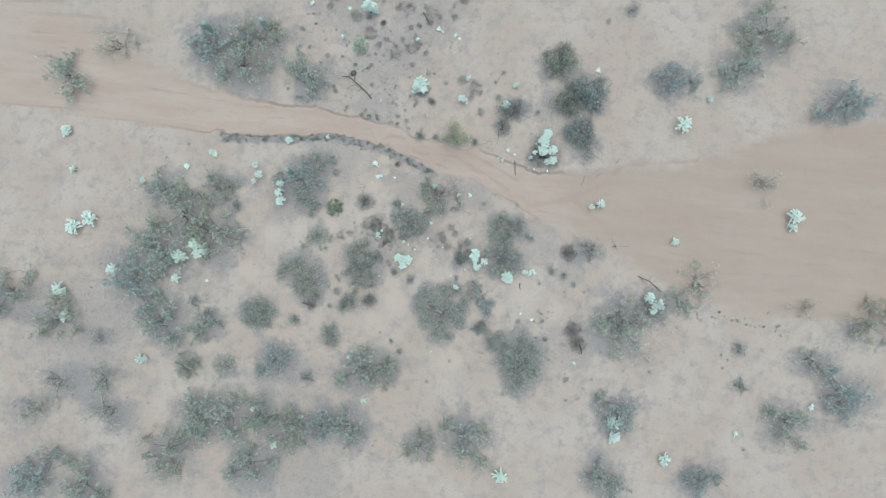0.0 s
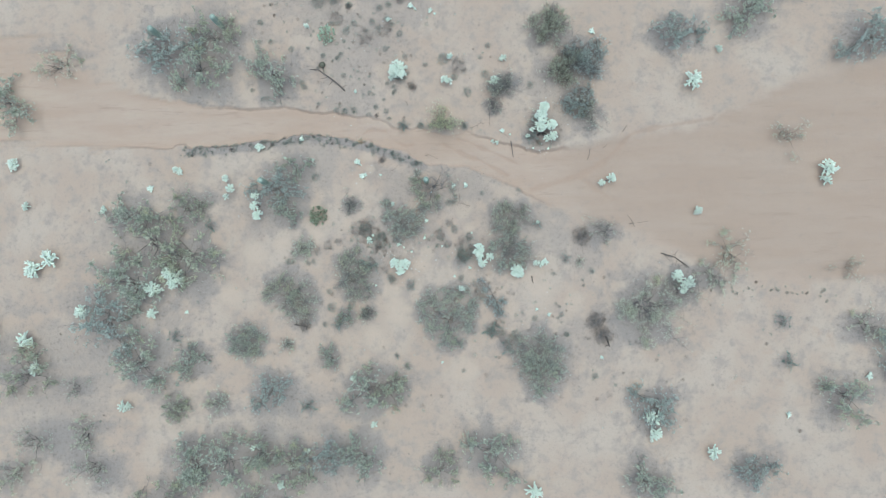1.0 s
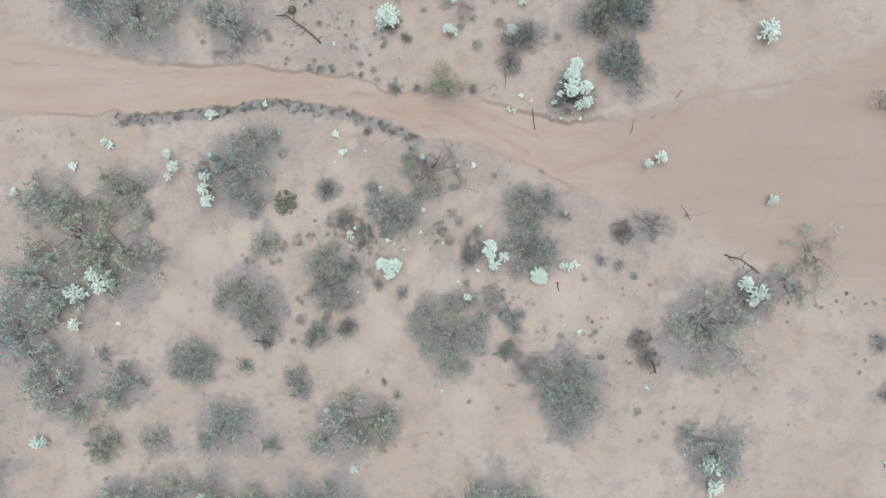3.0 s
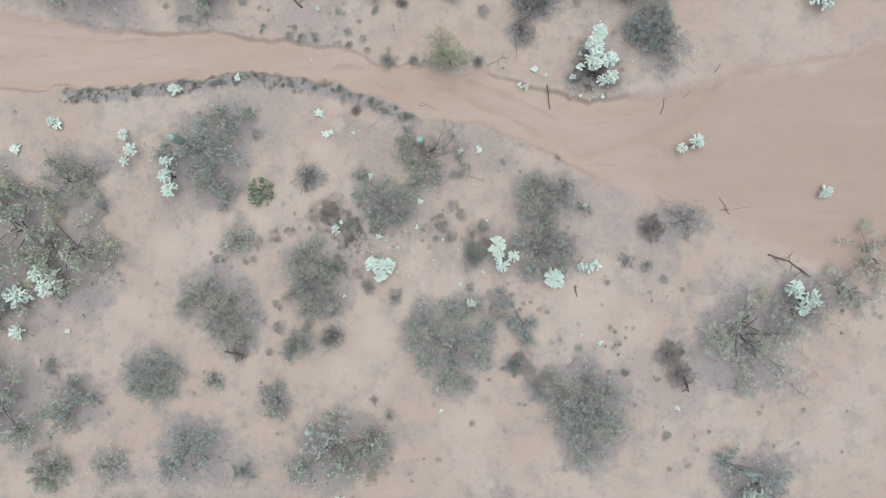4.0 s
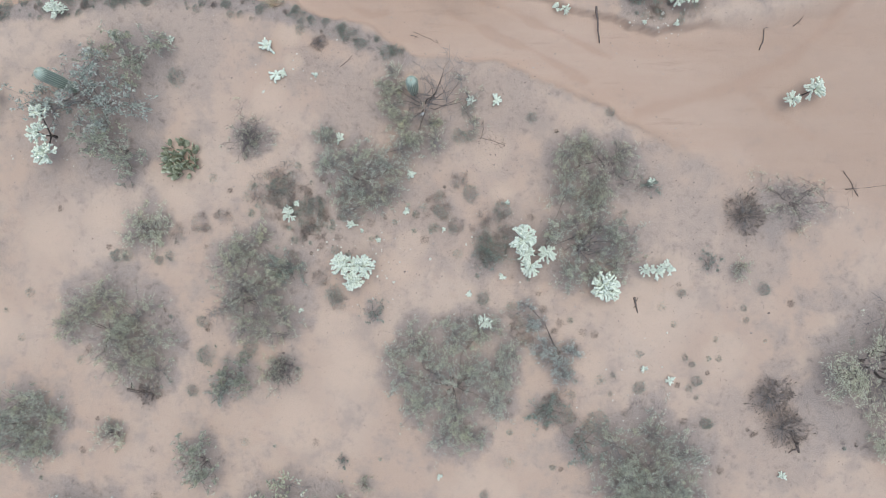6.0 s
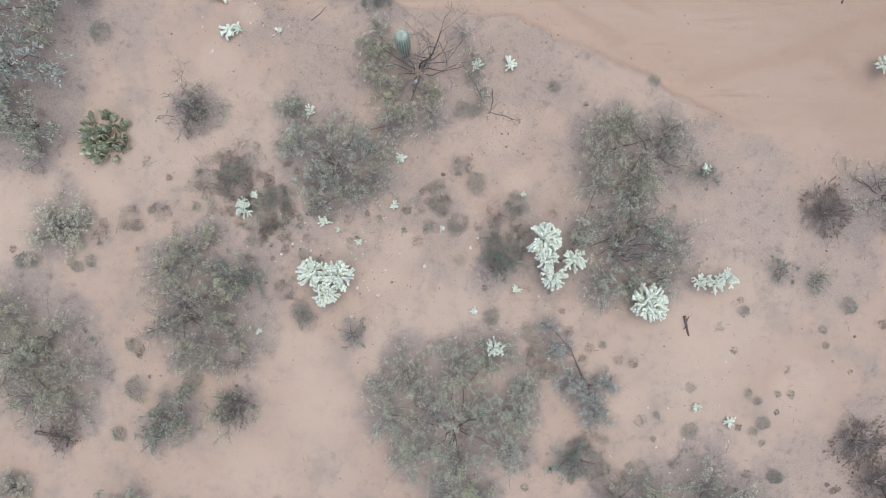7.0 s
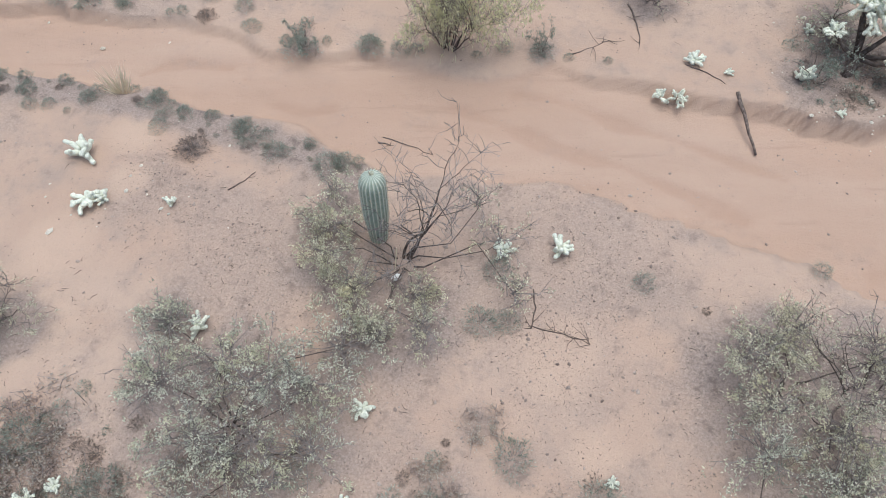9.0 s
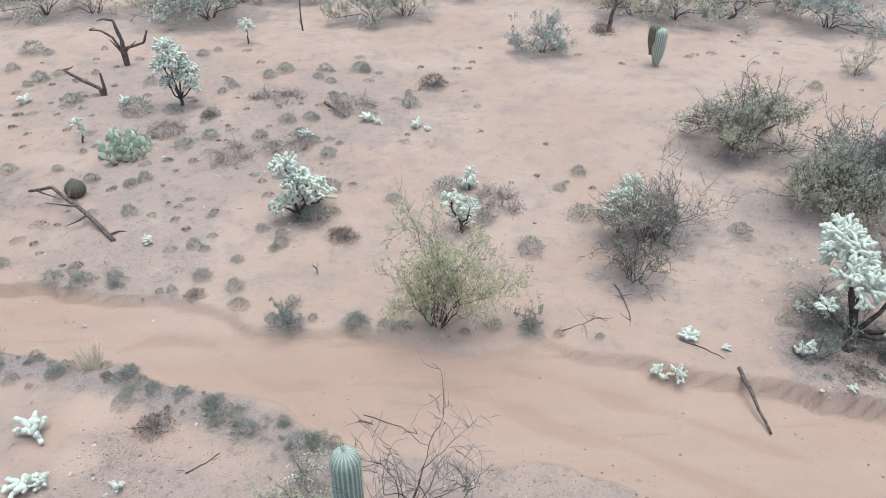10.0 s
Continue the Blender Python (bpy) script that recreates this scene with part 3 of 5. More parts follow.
def woody(name, label, category, seed, spread, tall, stems_n, leaves, leaf, size, group, lift=0.22, levels=3, reach=1.7, leafy_side=None, group_by=20, thick=0.042, forks=(5, 6, 5), limbs=(), wood=None, fine=0.0065, slim=(0.26, 0.40), uneven=3.0, grown=None):
    """A many-stemmed desert tree about two metres in reach. leafy_side: where its leaves are, the rest of its limbs being bare."""
    rng = np.random.default_rng(seed)
    thing = base(name, label, category, group)
    twigs, spots = Shape(), []
    for k in range(stems_n):
        a = 2 * np.pi * (k + rng.uniform(-0.3, 0.3)) / stems_n
        stem = Shape()
        out = rng.uniform(0.7, 1.25)
        grow(rng, (0.08 * math.cos(a), 0.08 * math.sin(a), -0.12), (out * math.cos(a), out * math.sin(a), tall), reach * rng.uniform(0.6, 1.2), thick * rng.uniform(0.8, 1.3), levels, stem, twigs, spots, spread, lift, forks, fine)
        part("stem", stem, BARK, thing, smooth=True)
    for a, far_reach, girth in limbs:
        stem = Shape()
        grow(rng, (0.05 * math.cos(a), 0.05 * math.sin(a), -0.1), (math.cos(a), math.sin(a), 0.9), far_reach, girth, 3, stem, twigs, spots, 0.75, 0.15, (5, 5, 4), fine)
        part("stem", stem, BARK, thing, "dark bare crooked limb", True)
    tagged(part("twig_work", twigs, wood or TWIG, thing, "fine grey-brown twigs"), kind="stuff")
    pts, dirs = np.array([q for q, _ in spots]), np.array([d for _, d in spots])
    middle = np.median(pts[:, :2], 0)
    thing["middle"] = middle.tolist()
    thing["spread"] = float(np.percentile(np.hypot(*(pts[:, :2] - middle).T), 93))
    thing["tall"] = float(np.percentile(pts[:, 2], 97))
    if grown:
        size *= thing["spread"] / grown
    if leaves:
        keep = np.arange(len(pts))
        if leafy_side is not None:
            keep = keep[((pts[:, :2] - middle) @ np.array(leafy_side) + rng.normal(size=len(pts)) * 0.9) > -0.2]
        # leaves sit in sprays, thick on some twigs and missing on others
        weight = rng.uniform(0, 1, len(pts) // group_by + 1) ** uneven
        far_out = np.hypot(*(pts[keep, :2] - middle).T) / thing["spread"]
        w = weight[keep // group_by] * (0.25 + far_out)
        pick = np.repeat(rng.choice(keep, leaves // 6 + 1, p=w / w.sum()), 6)[:leaves]
        at = pts[pick] + np.repeat(rng.normal(size=(leaves // 6 + 1, 3)), 6, 0)[:leaves] * 0.07 + rng.normal(size=(leaves, 3)) * 0.035
        at[:, 2] = np.maximum(at[:, 2], 0.02)
        crown = Shape()
        crown.blades(at, dirs[pick] * 0.6 + rng.normal(size=(leaves, 3)), rng.uniform(0.6, 1.3, leaves) * size, rng.uniform(*slim, leaves) * size, rng)
        part("crown", crown, leaf, thing, "small dusty leaves in open sprays")
    return thing


def dome(name, label, category, seed, leaf, group, twigs_n=70, leaves=900, flat=0.62):
    """A low rounded shrub of thin stems, half a metre in reach."""
    rng = np.random.default_rng(seed)
    thing = base(name, label, category, group)
    twigs, at, along = Shape(), [], []
    for k in range(twigs_n):
        a, up, r = rng.uniform(0, 2 * np.pi), rng.uniform(0.1, 1.0), 0.5 * rng.uniform(0.6, 1.1)
        c = math.sqrt(max(1 - up * up, 0.02))
        tip = np.array([r * c * math.cos(a), r * c * math.sin(a), r * up * flat / 0.62])
        mid = tip * 0.55 + rng.normal(size=3) * 0.04 + (0, 0, 0.03)
        twigs.tube([(0.03 * math.cos(a), 0.03 * math.sin(a), -0.05), mid, tip], (0.008, 0.006, 0.003), 3, False)
    while len(at) < leaves:
        a, up, f = rng.uniform(0, 2 * np.pi), rng.uniform(0.0, 1.0), 0.5 * rng.uniform(0.55, 1.0) ** 0.5
        c = math.sqrt(max(1 - up * up, 0.02))
        lump = 1 + 0.14 * math.sin(a * 2 + seed) + 0.16 * math.sin(a * 5 + up * 6 + seed) + rng.normal() * 0.17
        at.append(np.array([f * c * math.cos(a) * lump, f * c * math.sin(a) * lump, f * up * flat / 0.62]))
        along.append(at[-1] + rng.normal(size=3) * 0.25 + (0, 0, 0.22))
    at = np.array(at)
    at[:, 2] = np.maximum(at[:, 2], 0.01)
    crown = Shape()
    crown.blades(at, along, rng.uniform(0.07, 0.13, len(at)), rng.uniform(0.016, 0.028, len(at)), rng)
    tagged(part("twig_work", twigs, TWIG, thing), kind="stuff")
    part("crown", crown, leaf, thing)
    return thing


def lay(kinds, places, at_size, rng, tilt=3.0, turns=None):
    """The kinds and copies of them at the places, turned and sized each in its own way. A tree is brought to its spread and height."""
    for k, (x, y, r) in enumerate(places):
        kind = kinds[k % len(kinds)]
        s = r / (at_size or kind["spread"])
        turn = rng.uniform(0, 360) if turns is None else turns
        if not at_size:
            # the crown, not the foot, stands over the place
            off = Matrix.Rotation(radians(turn), 2) @ Vector(kind["middle"]) * s
            x, y = x - off.x, y - off.y
        m = pose(x, y, ground_z(x, y) - 0.02, rng.uniform(-tilt, tilt), rng.uniform(-tilt, tilt), turn)
        up = (0.45 * r + 0.95) / kind["tall"] if not at_size else s ** 0.85
        ob = kind if "laid" not in kind else copy_thing(kind, m)
        ob.matrix_basis = m
        ob.scale = (s * rng.uniform(0.94, 1.08), s * rng.uniform(0.94, 1.08), up * rng.uniform(0.92, 1.08))
        kind["laid"] = 1


RNG = np.random.default_rng(7)
GROVE = "mesquites and desert shrubs"
DUSTY = "low spreading mesquite with dusty grey-green leaves on sand"
THIN = "thin grey mesquite with many bare twigs on gravelly sand"


def clumped(name, label, category, seed, clumps, leaf, group, tall=1.0, leaves=1700, size=0.063, limbs=(), wood=None, uneven=1.6, twigs_n=24):
    """A low desert tree whose limbs run from one foot to each clump (x, y, reach, how leafy)."""
    rng = np.random.default_rng(seed)
    thing = base(name, label, category, group)
    twigs, crown, all_spots = Shape(), Shape(), []
    wide = max(math.hypot(c[0], c[1]) for c in clumps) + 0.1
    for a, far_reach, girth in limbs:
        stem, spots = Shape(), []
        grow(rng, (0.05 * math.cos(a), 0.05 * math.sin(a), -0.1), (math.cos(a), math.sin(a), 0.9), far_reach, girth, 3, stem, twigs, spots, 0.75, 0.15, (5, 5, 4), 0.007)
        part("stem", stem, BARK, thing, "dark bare crooked limb", True)
    for x, y, r, *fill in clumps:
        fill = fill[0] if fill else 1.0
        away = math.hypot(x, y)
        mid = np.array([x, y, tall * (0.62 - 0.3 * away / wide + 0.12 * rng.normal()) + 0.25 * r])
        low = mid - (0, 0, 0.35 * r)
        bend = low * 0.5 + np.array([rng.normal() * 0.16 * away, rng.normal() * 0.16 * away, 0.12 * tall])
        near = low * 0.2 + np.array([rng.normal() * 0.05, rng.normal() * 0.05, 0.1])
        stem = Shape()
        g = 0.008 + 0.006 * r + 0.002 * away
        stem.tube([(rng.normal() * 0.07, rng.normal() * 0.07, -0.12), near, bend, low * 0.75 + bend * 0.25 + rng.normal(size=3) * 0.05, low], np.array([1.25, 1.0, 0.75, 0.6, 0.45]) * g, 5)
        part("stem", stem, BARK, thing, smooth=True)
        spots, weights = [], []
        for k in range(int(twigs_n * (0.4 + r) * min(1, 0.35 + fill))):
            up = 1 - 1.25 * rng.uniform()
            a, c = rng.uniform(0, 2 * np.pi), math.sqrt(max(1 - up * up, 0.03))
            way = np.array([c * math.cos(a), c * math.sin(a), up * 0.75 + 0.1])
            reach = r * rng.uniform(0.5, 1.3)
            start = low + rng.normal(size=3) * 0.1 * r
            p1 = start + way * reach * 0.5 + rng.normal(size=3) * 0.09 * r
            tip = start + way * reach + rng.normal(size=3) * 0.14 * r + (0, 0, 0.12 * r)
            p1[2], tip[2] = max(p1[2], 0.05), max(tip[2], 0.05)
            twigs.tube([start, p1, tip], (0.010, 0.007, 0.004), 3, False)
            luck = rng.uniform() ** uneven
            for j in range(4):
                f = rng.uniform(0.3, 1.0)
                q = (start * (1 - 2 * f) + p1 * 2 * f) if f < 0.5 else (p1 * (2 - 2 * f) + tip * (2 * f - 1))
                d = unit(way + rng.normal(size=3) * 0.8)
                e = q + d * r * rng.uniform(0.15, 0.4)
                e[2] = max(e[2], 0.04)
                twigs.tube([q, (q + e) / 2 + rng.normal(size=3) * 0.03 * r, e], (0.006, 0.005, 0.003), 3, False)
                for m in (0.4, 0.75, 1.0):
                    spots.append((q * (1 - m) + e * m, d))
                    weights.append(luck * (0.3 + 0.7 * m) + 0.02)
        count = int(leaves * fill * r * r / 0.5)
        pts, dirs, w = np.array([q for q, _ in spots]), np.array([d for _, d in spots]), np.array(weights)
        pick = np.repeat(rng.choice(len(pts), count // 7 + 1, p=w / w.sum()), 7)
        at = pts[pick] + np.repeat(rng.normal(size=(count // 7 + 1, 3)), 7, 0) * 0.05 + rng.normal(size=(len(pick), 3)) * 0.032
        at[:, 2] = np.maximum(at[:, 2], 0.02)
        crown.blades(at, dirs[pick] * 0.7 + rng.normal(size=at.shape), rng.uniform(0.6, 1.3, len(pick)) * size, rng.uniform(0.30, 0.46, len(pick)) * size, rng)
        all_spots.append(pts)
    tagged(part("twig_work", twigs, wood or TWIG, thing, "fine grey-brown twigs"), kind="stuff")
    part("crown", crown, leaf, thing, "small dusty leaves in open sprays")
    pts = np.concatenate(all_spots)
    middle = np.median(pts[:, :2], 0)
    thing["middle"] = middle.tolist()
    thing["spread"] = float(np.percentile(np.hypot(*(pts[:, :2] - middle).T), 93))
    thing["tall"] = float(np.percentile(pts[:, 2], 97))
    return thing


def scattered_clumps(seed, count, wide, patchy=0.35):
    """Clumps spread unevenly over a crown."""
    rng = np.random.default_rng(seed)
    out = []
    for k in range(count):
        a, d = k * 2.39996 + rng.normal() * 0.35, wide * math.sqrt((k + 0.4) / count) * rng.uniform(0.8, 1.2)
        out.append((d * math.cos(a), d * math.sin(a) * 0.85, rng.uniform(0.5, 0.85), 1.0 - patchy * rng.uniform(0, 2)))
    return out


# the look of each planned tree: leaf, height, bare limbs (direction, length, girth), label
TREE_LOOKS = {
    "round": (MESQUITE_LEAF, 1.25, ((0.2, 1.0, 0.018),), DUSTY),
    "grey": (OLIVE_LEAF, 1.0, ((-0.6, 1.2, 0.02), (-2.4, 1.1, 0.018)), THIN),
    "broad": (MESQUITE_LEAF, 1.0, ((-2.2, 0.8, 0.017),), DUSTY),
    "bare_limbed": (OLIVE_LEAF, 1.0, ((1.2, 1.7, 0.034), (0.75, 1.75, 0.034), (0.1, 1.4, 0.018), (-1.5, 0.8, 0.014)), "mesquite with dark bare limbs and thin leaves beside a saguaro"),
    "upper": (OLIVE_LEAF, 1.0, (), THIN),
    "forked": (MESQUITE_LEAF, 1.1, ((0.35, 1.6, 0.028), (1.5, 0.9, 0.02), (-0.2, 1.4, 0.024)), "broad mesquite with dark forked limbs among chollas"),
    "strip": (BLUE_LEAF, 0.8, (), DUSTY),
    "west": (OLIVE_LEAF, 1.0, ((-1.2, 1.2, 0.026),), THIN),
    "west_round": (MESQUITE_LEAF, 1.1, (), DUSTY),
    "south_east": (MESQUITE_LEAF, 1.3, ((1.4, 1.4, 0.022),), DUSTY),
}
for seed, (key, ((x, y), clumps)) in enumerate(TREE_PLANS.items(), 200):
    leaf, tall, limbs, text = TREE_LOOKS[key]
    tree = clumped("mesquite_tree", text, "tree", seed, clumps, leaf, GROVE, tall, limbs=limbs)
    tree.matrix_basis = pose(x, y, ground_z(x, y) - 0.02)
mesquites = [clumped("mesquite_tree", DUSTY, "tree", s, scattered_clumps(s, 9, 1.45), leaf, GROVE, 1.1, leaves=450, size=0.115, twigs_n=8) for s, leaf in ((11, MESQUITE_LEAF), (12, OLIVE_LEAF), (13, MESQUITE_LEAF), (14, BLUE_LEAF))]
EAST_GROVE = [(10.9, 17.2, 1.7), (12.9, 18.0, 2.0), (9.9, 20.9, 1.9), (12.4, 13.9, 1.5)]
lay(mesquites, [m for m in MESQUITES_FAR + MESQUITES_EDGE if m not in EAST_GROVE], None, RNG)
for (x, y, r), seed in zip(EAST_GROVE, (221, 222, 223, 224)):
    lay([clumped("mesquite_tree", "grey twiggy mesquite with thin leaves beyond the wash", "tree", seed, scattered_clumps(seed, 11, 1.5), OLIVE_LEAF if seed % 2 else BLUE_LEAF, GROVE, 1.35, size=0.075, limbs=((1.0, 1.3, 0.03), (3.5, 1.2, 0.03), (5.2, 1.2, 0.03)), wood=DARK_TWIG)], [(x, y, r)], None, RNG)
BARE = "nearly leafless twiggy shrub with dark stems"
for (x, y, r), seed, count in zip(BARE_SHRUBS[:9], range(230, 240), (4200, 1500, 1500, 5200, 2800, 2200, 2200, 900, 1300)):
    lay([woody("bare_shrub", BARE, "shrub", seed, 0.6 if r > 1 else 0.9, 0.7, 11 if r > 1 else 13, int(count * 1.4), OLIVE_LEAF, 0.09 if r > 1 else 0.13, GROVE, thick=0.022, forks=(3, 4, 4), wood=DARK_TWIG, slim=(0.15, 0.24), fine=0.008 if r > 1 else 0.012)], [(x, y, r)], None, RNG)
for ob in scene.objects:
    if ob.name.startswith("bare_shrub") and abs(ob.location.x - 5.8) + abs(ob.location.y - 15.8) < 1.2:
        ob.scale[2] *= 1.35
lay([clumped("bare_shrub", BARE, "shrub", 245, scattered_clumps(245, 7, 0.9), OLIVE_LEAF, GROVE, 1.5, leaves=520, twigs_n=30)], [(5.35, 15.6, 1.3)], None, RNG)
bare = [woody("bare_shrub", BARE, "shrub", s, 0.6, 0.8, 9, n, OLIVE_LEAF, 0.12, GROVE, thick=0.024, forks=(3, 3, 3), wood=DARK_TWIG) for s, n in ((21, 1500), (22, 2000))]
lay(bare, BARE_SHRUBS[9:], None, RNG)
lay([mesquites[0], bare[1], mesquites[3], mesquites[1]], NORTH_SHRUBS, None, RNG)
palo = woody("palo_verde", "yellow-green drooping palo verde at the edge of the wash", "tree", 31, 0.75, 1.15, 11, 9500, PALO_LEAF, 0.09, GROVE, slim=(0.16, 0.26), thick=0.026, uneven=1.0, group_by=8, grown=1.35)
lay([palo], [(-0.05, 12.4, 1.25)], None, RNG)
palo.scale[2] = 2.6 / palo["tall"]
low = [woody("bursage_shrub", "low rounded grey-green bursage shrub on sand", "shrub", s, 0.8, 0.9, 9, n, leaf, 0.13, "low shrubs", levels=2, thick=0.022, forks=(0, 4, 3), reach=1.4) for s, n, leaf in ((41, 1500, BURSAGE_LEAF), (42, 1200, OLIVE_LEAF), (43, 1400, BURSAGE_LEAF))]
lay(low, LOW_SHRUBS, None, RNG)
for ob in scene.objects:
    if ob.name.startswith("bursage_shrub"):
        ob.scale[2] *= 0.6
small = [dome("small_bursage", "small dark grey-green shrub tuft on sand", "shrub", s, BURSAGE_LEAF, "low shrubs", 12, 620, 0.64) for s in (51, 52, 53, 54, 55)]
lay(small, SMALL, 0.55, RNG)
brown = [dome("dead_shrub", "brown dead shrub of brittle bare twigs", "shrub", s, BROWN_TWIG, "low shrubs", 70, 700, 0.5) for s in (61, 62)]
lay(brown, BROWN_SHRUBS, 0.5, RNG)



def mat(seed):
    """A low sprawling mat of brittle twigs and tiny dry leaves, half a metre in reach."""
    rng = np.random.default_rng(seed)
    thing = base("dry_mat_shrub", "low sprawling brown-purple mat of dry tiny leaves on gravelly sand", "shrub", "low shrubs")
    twigs, crown = Shape(), Shape()
    for _ in range(26):
        a, d = rng.uniform(0, 2 * np.pi), 0.5 * math.sqrt(rng.uniform(0.02, 1))
        foot = np.array([d * math.cos(a), d * math.sin(a) * 0.85, -0.01])
        lump = rng.uniform(0.05, 0.12)
        k = int(rng.uniform(25, 75))
        at = foot + rng.normal(size=(k, 3)) * (lump, lump, 0.03) + (0, 0, 0.06)
        at[:, 2] = np.abs(at[:, 2]) + 0.004
        crown.blades(at, rng.normal(size=(k, 3)) + (0, 0, 0.5), rng.uniform(0.025, 0.05, k), rng.uniform(0.012, 0.022, k), rng)
        for _ in range(3):
            tip = foot + rng.normal(size=3) * lump + (0, 0, 0.1)
            twigs.tube([foot, (foot + tip) / 2 + (0, 0, 0.02), tip], (0.005, 0.004, 0.003), 3, False)
    tagged(part("twig_work", twigs, TWIG, thing), kind="stuff")
    part("crown", crown, MAT_LEAF, thing)
    return thing


lay([mat(s) for s in (64, 65, 66, 67)], MATS, 0.5, RNG, 1.0)


# ---- cacti ----
def joint(shape, start, way, length, radius, rng, prick=16, sides=7):
    """One thick cholla joint, rounded at both ends, with pale spines."""
    way = unit(np.array(way, float))
    bend = rng.normal(size=3) * 0.05
    steps = np.array([0, 0.14, 0.5, 0.86, 1.0])
    pts = np.array(start) + np.outer(steps * length, way) + np.outer(np.sin(steps * np.pi) * length, bend)
    shape.tube(pts, np.array([0.6, 0.94, 1.0, 0.88, 0.42]) * radius, sides)
    k = rng.uniform(0.1, 1.0, prick)
    out = np.cross(np.tile(way, (prick, 1)), rng.normal(size=(prick, 3)))
    out /= np.linalg.norm(out, axis=1, keepdims=True) + 1e-9
    shape.blades(np.array(start) + np.outer(k * length, way) + out * radius * 0.8, out + way * 0.5, 0.035, 0.009, rng)


def joint_kinds():
    """A few joints of one length, to be turned and sized where they grow."""
    made = []
    for seed in range(6):
        s = Shape()
        joint(s, (0, 0, 0), (0, 0, 1), 0.2, 0.058, np.random.default_rng(seed))
        made.append(s.mesh("joint", CHOLLA, True))
    return made


JOINTS = joint_kinds()


def plant_joint(shape, thing, start, way, length, radius, rng, single):
    if not single:
        return joint(shape, start, way, length, radius, rng, 6, 5)
    ob = new("joint", JOINTS[rng.integers(len(JOINTS))])
    turn = Vector(way).to_track_quat("Z", "Y").to_matrix().to_4x4()
    ob.matrix_basis = Matrix.Translation(start) @ turn @ pose(0, 0, 0, 0, 0, rng.uniform(0, 360)) @ Matrix.Diagonal((radius / 0.058, radius / 0.058, length / 0.2, 1))
    ob.parent = thing


def cholla(seed, label, lobes, foot=(0, 0), thick=0.06, droop=0.0, dense=1.0, single=False):
    """A cholla with a dark trunk that forks to each lobe (x, y, z, reach) of packed pale joints."""
    rng = np.random.default_rng(seed)
    thing = base("cholla", label, "cactus", "chollas")
    mean = np.mean([l[:3] for l in lobes], 0)
    crotch = np.array([foot[0] * 0.6 + mean[0] * 0.4, foot[1] * 0.6 + mean[1] * 0.4, 0.42 * min(l[2] for l in lobes)])
    bole = Shape()
    start = np.array([foot[0], foot[1], -0.1])
    bole.tube([start, start * 0.5 + crotch * 0.5 + rng.normal(size=3) * 0.3 * thick, crotch], np.array([1.2, 0.95, 0.85]) * thick, 8)
    part("trunk", bole, BARK, thing, "dark rough trunk", True)
    for x, y, z, r in lobes:
        limb = Shape()
        end = np.array([x, y, z])
        mid = crotch * 0.5 + end * 0.5 + rng.normal(size=3) * 0.05 - (0, 0, 0.1 * z)
        limb.tube([crotch - (0, 0, 0.04), mid, end], np.array([0.6, 0.42, 0.28]) * thick, 7)
        for _ in range(3):
            k = rng.uniform(0.3, 0.9)
            p = mid * (1 - k) + end * k
            limb.tube([p, p + unit(rng.normal(size=3)) * 0.3 * r], (thick * 0.4, thick * 0.25), 5)
        part("branch", limb, BARK, thing, "dark rough branch", True)
    for x, y, z, r in lobes:
        flesh = Shape()
        # a handful of boughs, each a short chain of joints that forks
        for b in unit_fan(rng, max(4, int((25 if single else 24) * dense * (r / 0.5) ** 1.4))):
            thickness = min(max(0.1 * r, 0.03), 0.052)
            start = np.array([x, y, z]) + b * r * (0.2, 0.2, 0.15)
            way = unit(b + rng.normal(size=3) * 0.2 + (0, 0, 0.15))
            long = r * rng.uniform(0.26, 0.38)
            plant_joint(flesh, thing, start, way, long * 1.1, thickness * 1.05, rng, single)
            end = start + way * long
            for _ in range(2):
                way_2 = unit(way + rng.normal(size=3) * 0.5 + (0, 0, 0.1 - droop * 0.5))
                long_2 = r * rng.uniform(0.26, 0.37)
                plant_joint(flesh, thing, end, way_2, long_2 * 1.1, thickness * rng.uniform(0.85, 1.05), rng, single)
                for _ in range(rng.integers(1, 3) + (droop > 0.2)):
                    way_3 = unit(way_2 + rng.normal(size=3) * 0.6 + (0, 0, 0.15 - droop))
                    plant_joint(flesh, thing, end + way_2 * long_2 * 0.9, way_3, r * rng.uniform(0.2, 0.33), thickness * rng.uniform(0.75, 0.95), rng, single)
        if not single:
            tagged(part("joint_mass", flesh, CHOLLA, thing, "thick pale spiny joints", True), kind="stuff")
    return thing


def unit_fan(rng, count):
    """Ways spread evenly over the upper part of a ball."""
    out = []
    for k in range(count):
        up = 1 - 1.3 * (k + 0.5) / count
        a, c = k * 2.39996 + rng.normal() * 0.2, math.sqrt(max(1 - up * up, 0))
        out.append(np.array([c * math.cos(a), c * math.sin(a), up]))
    return out


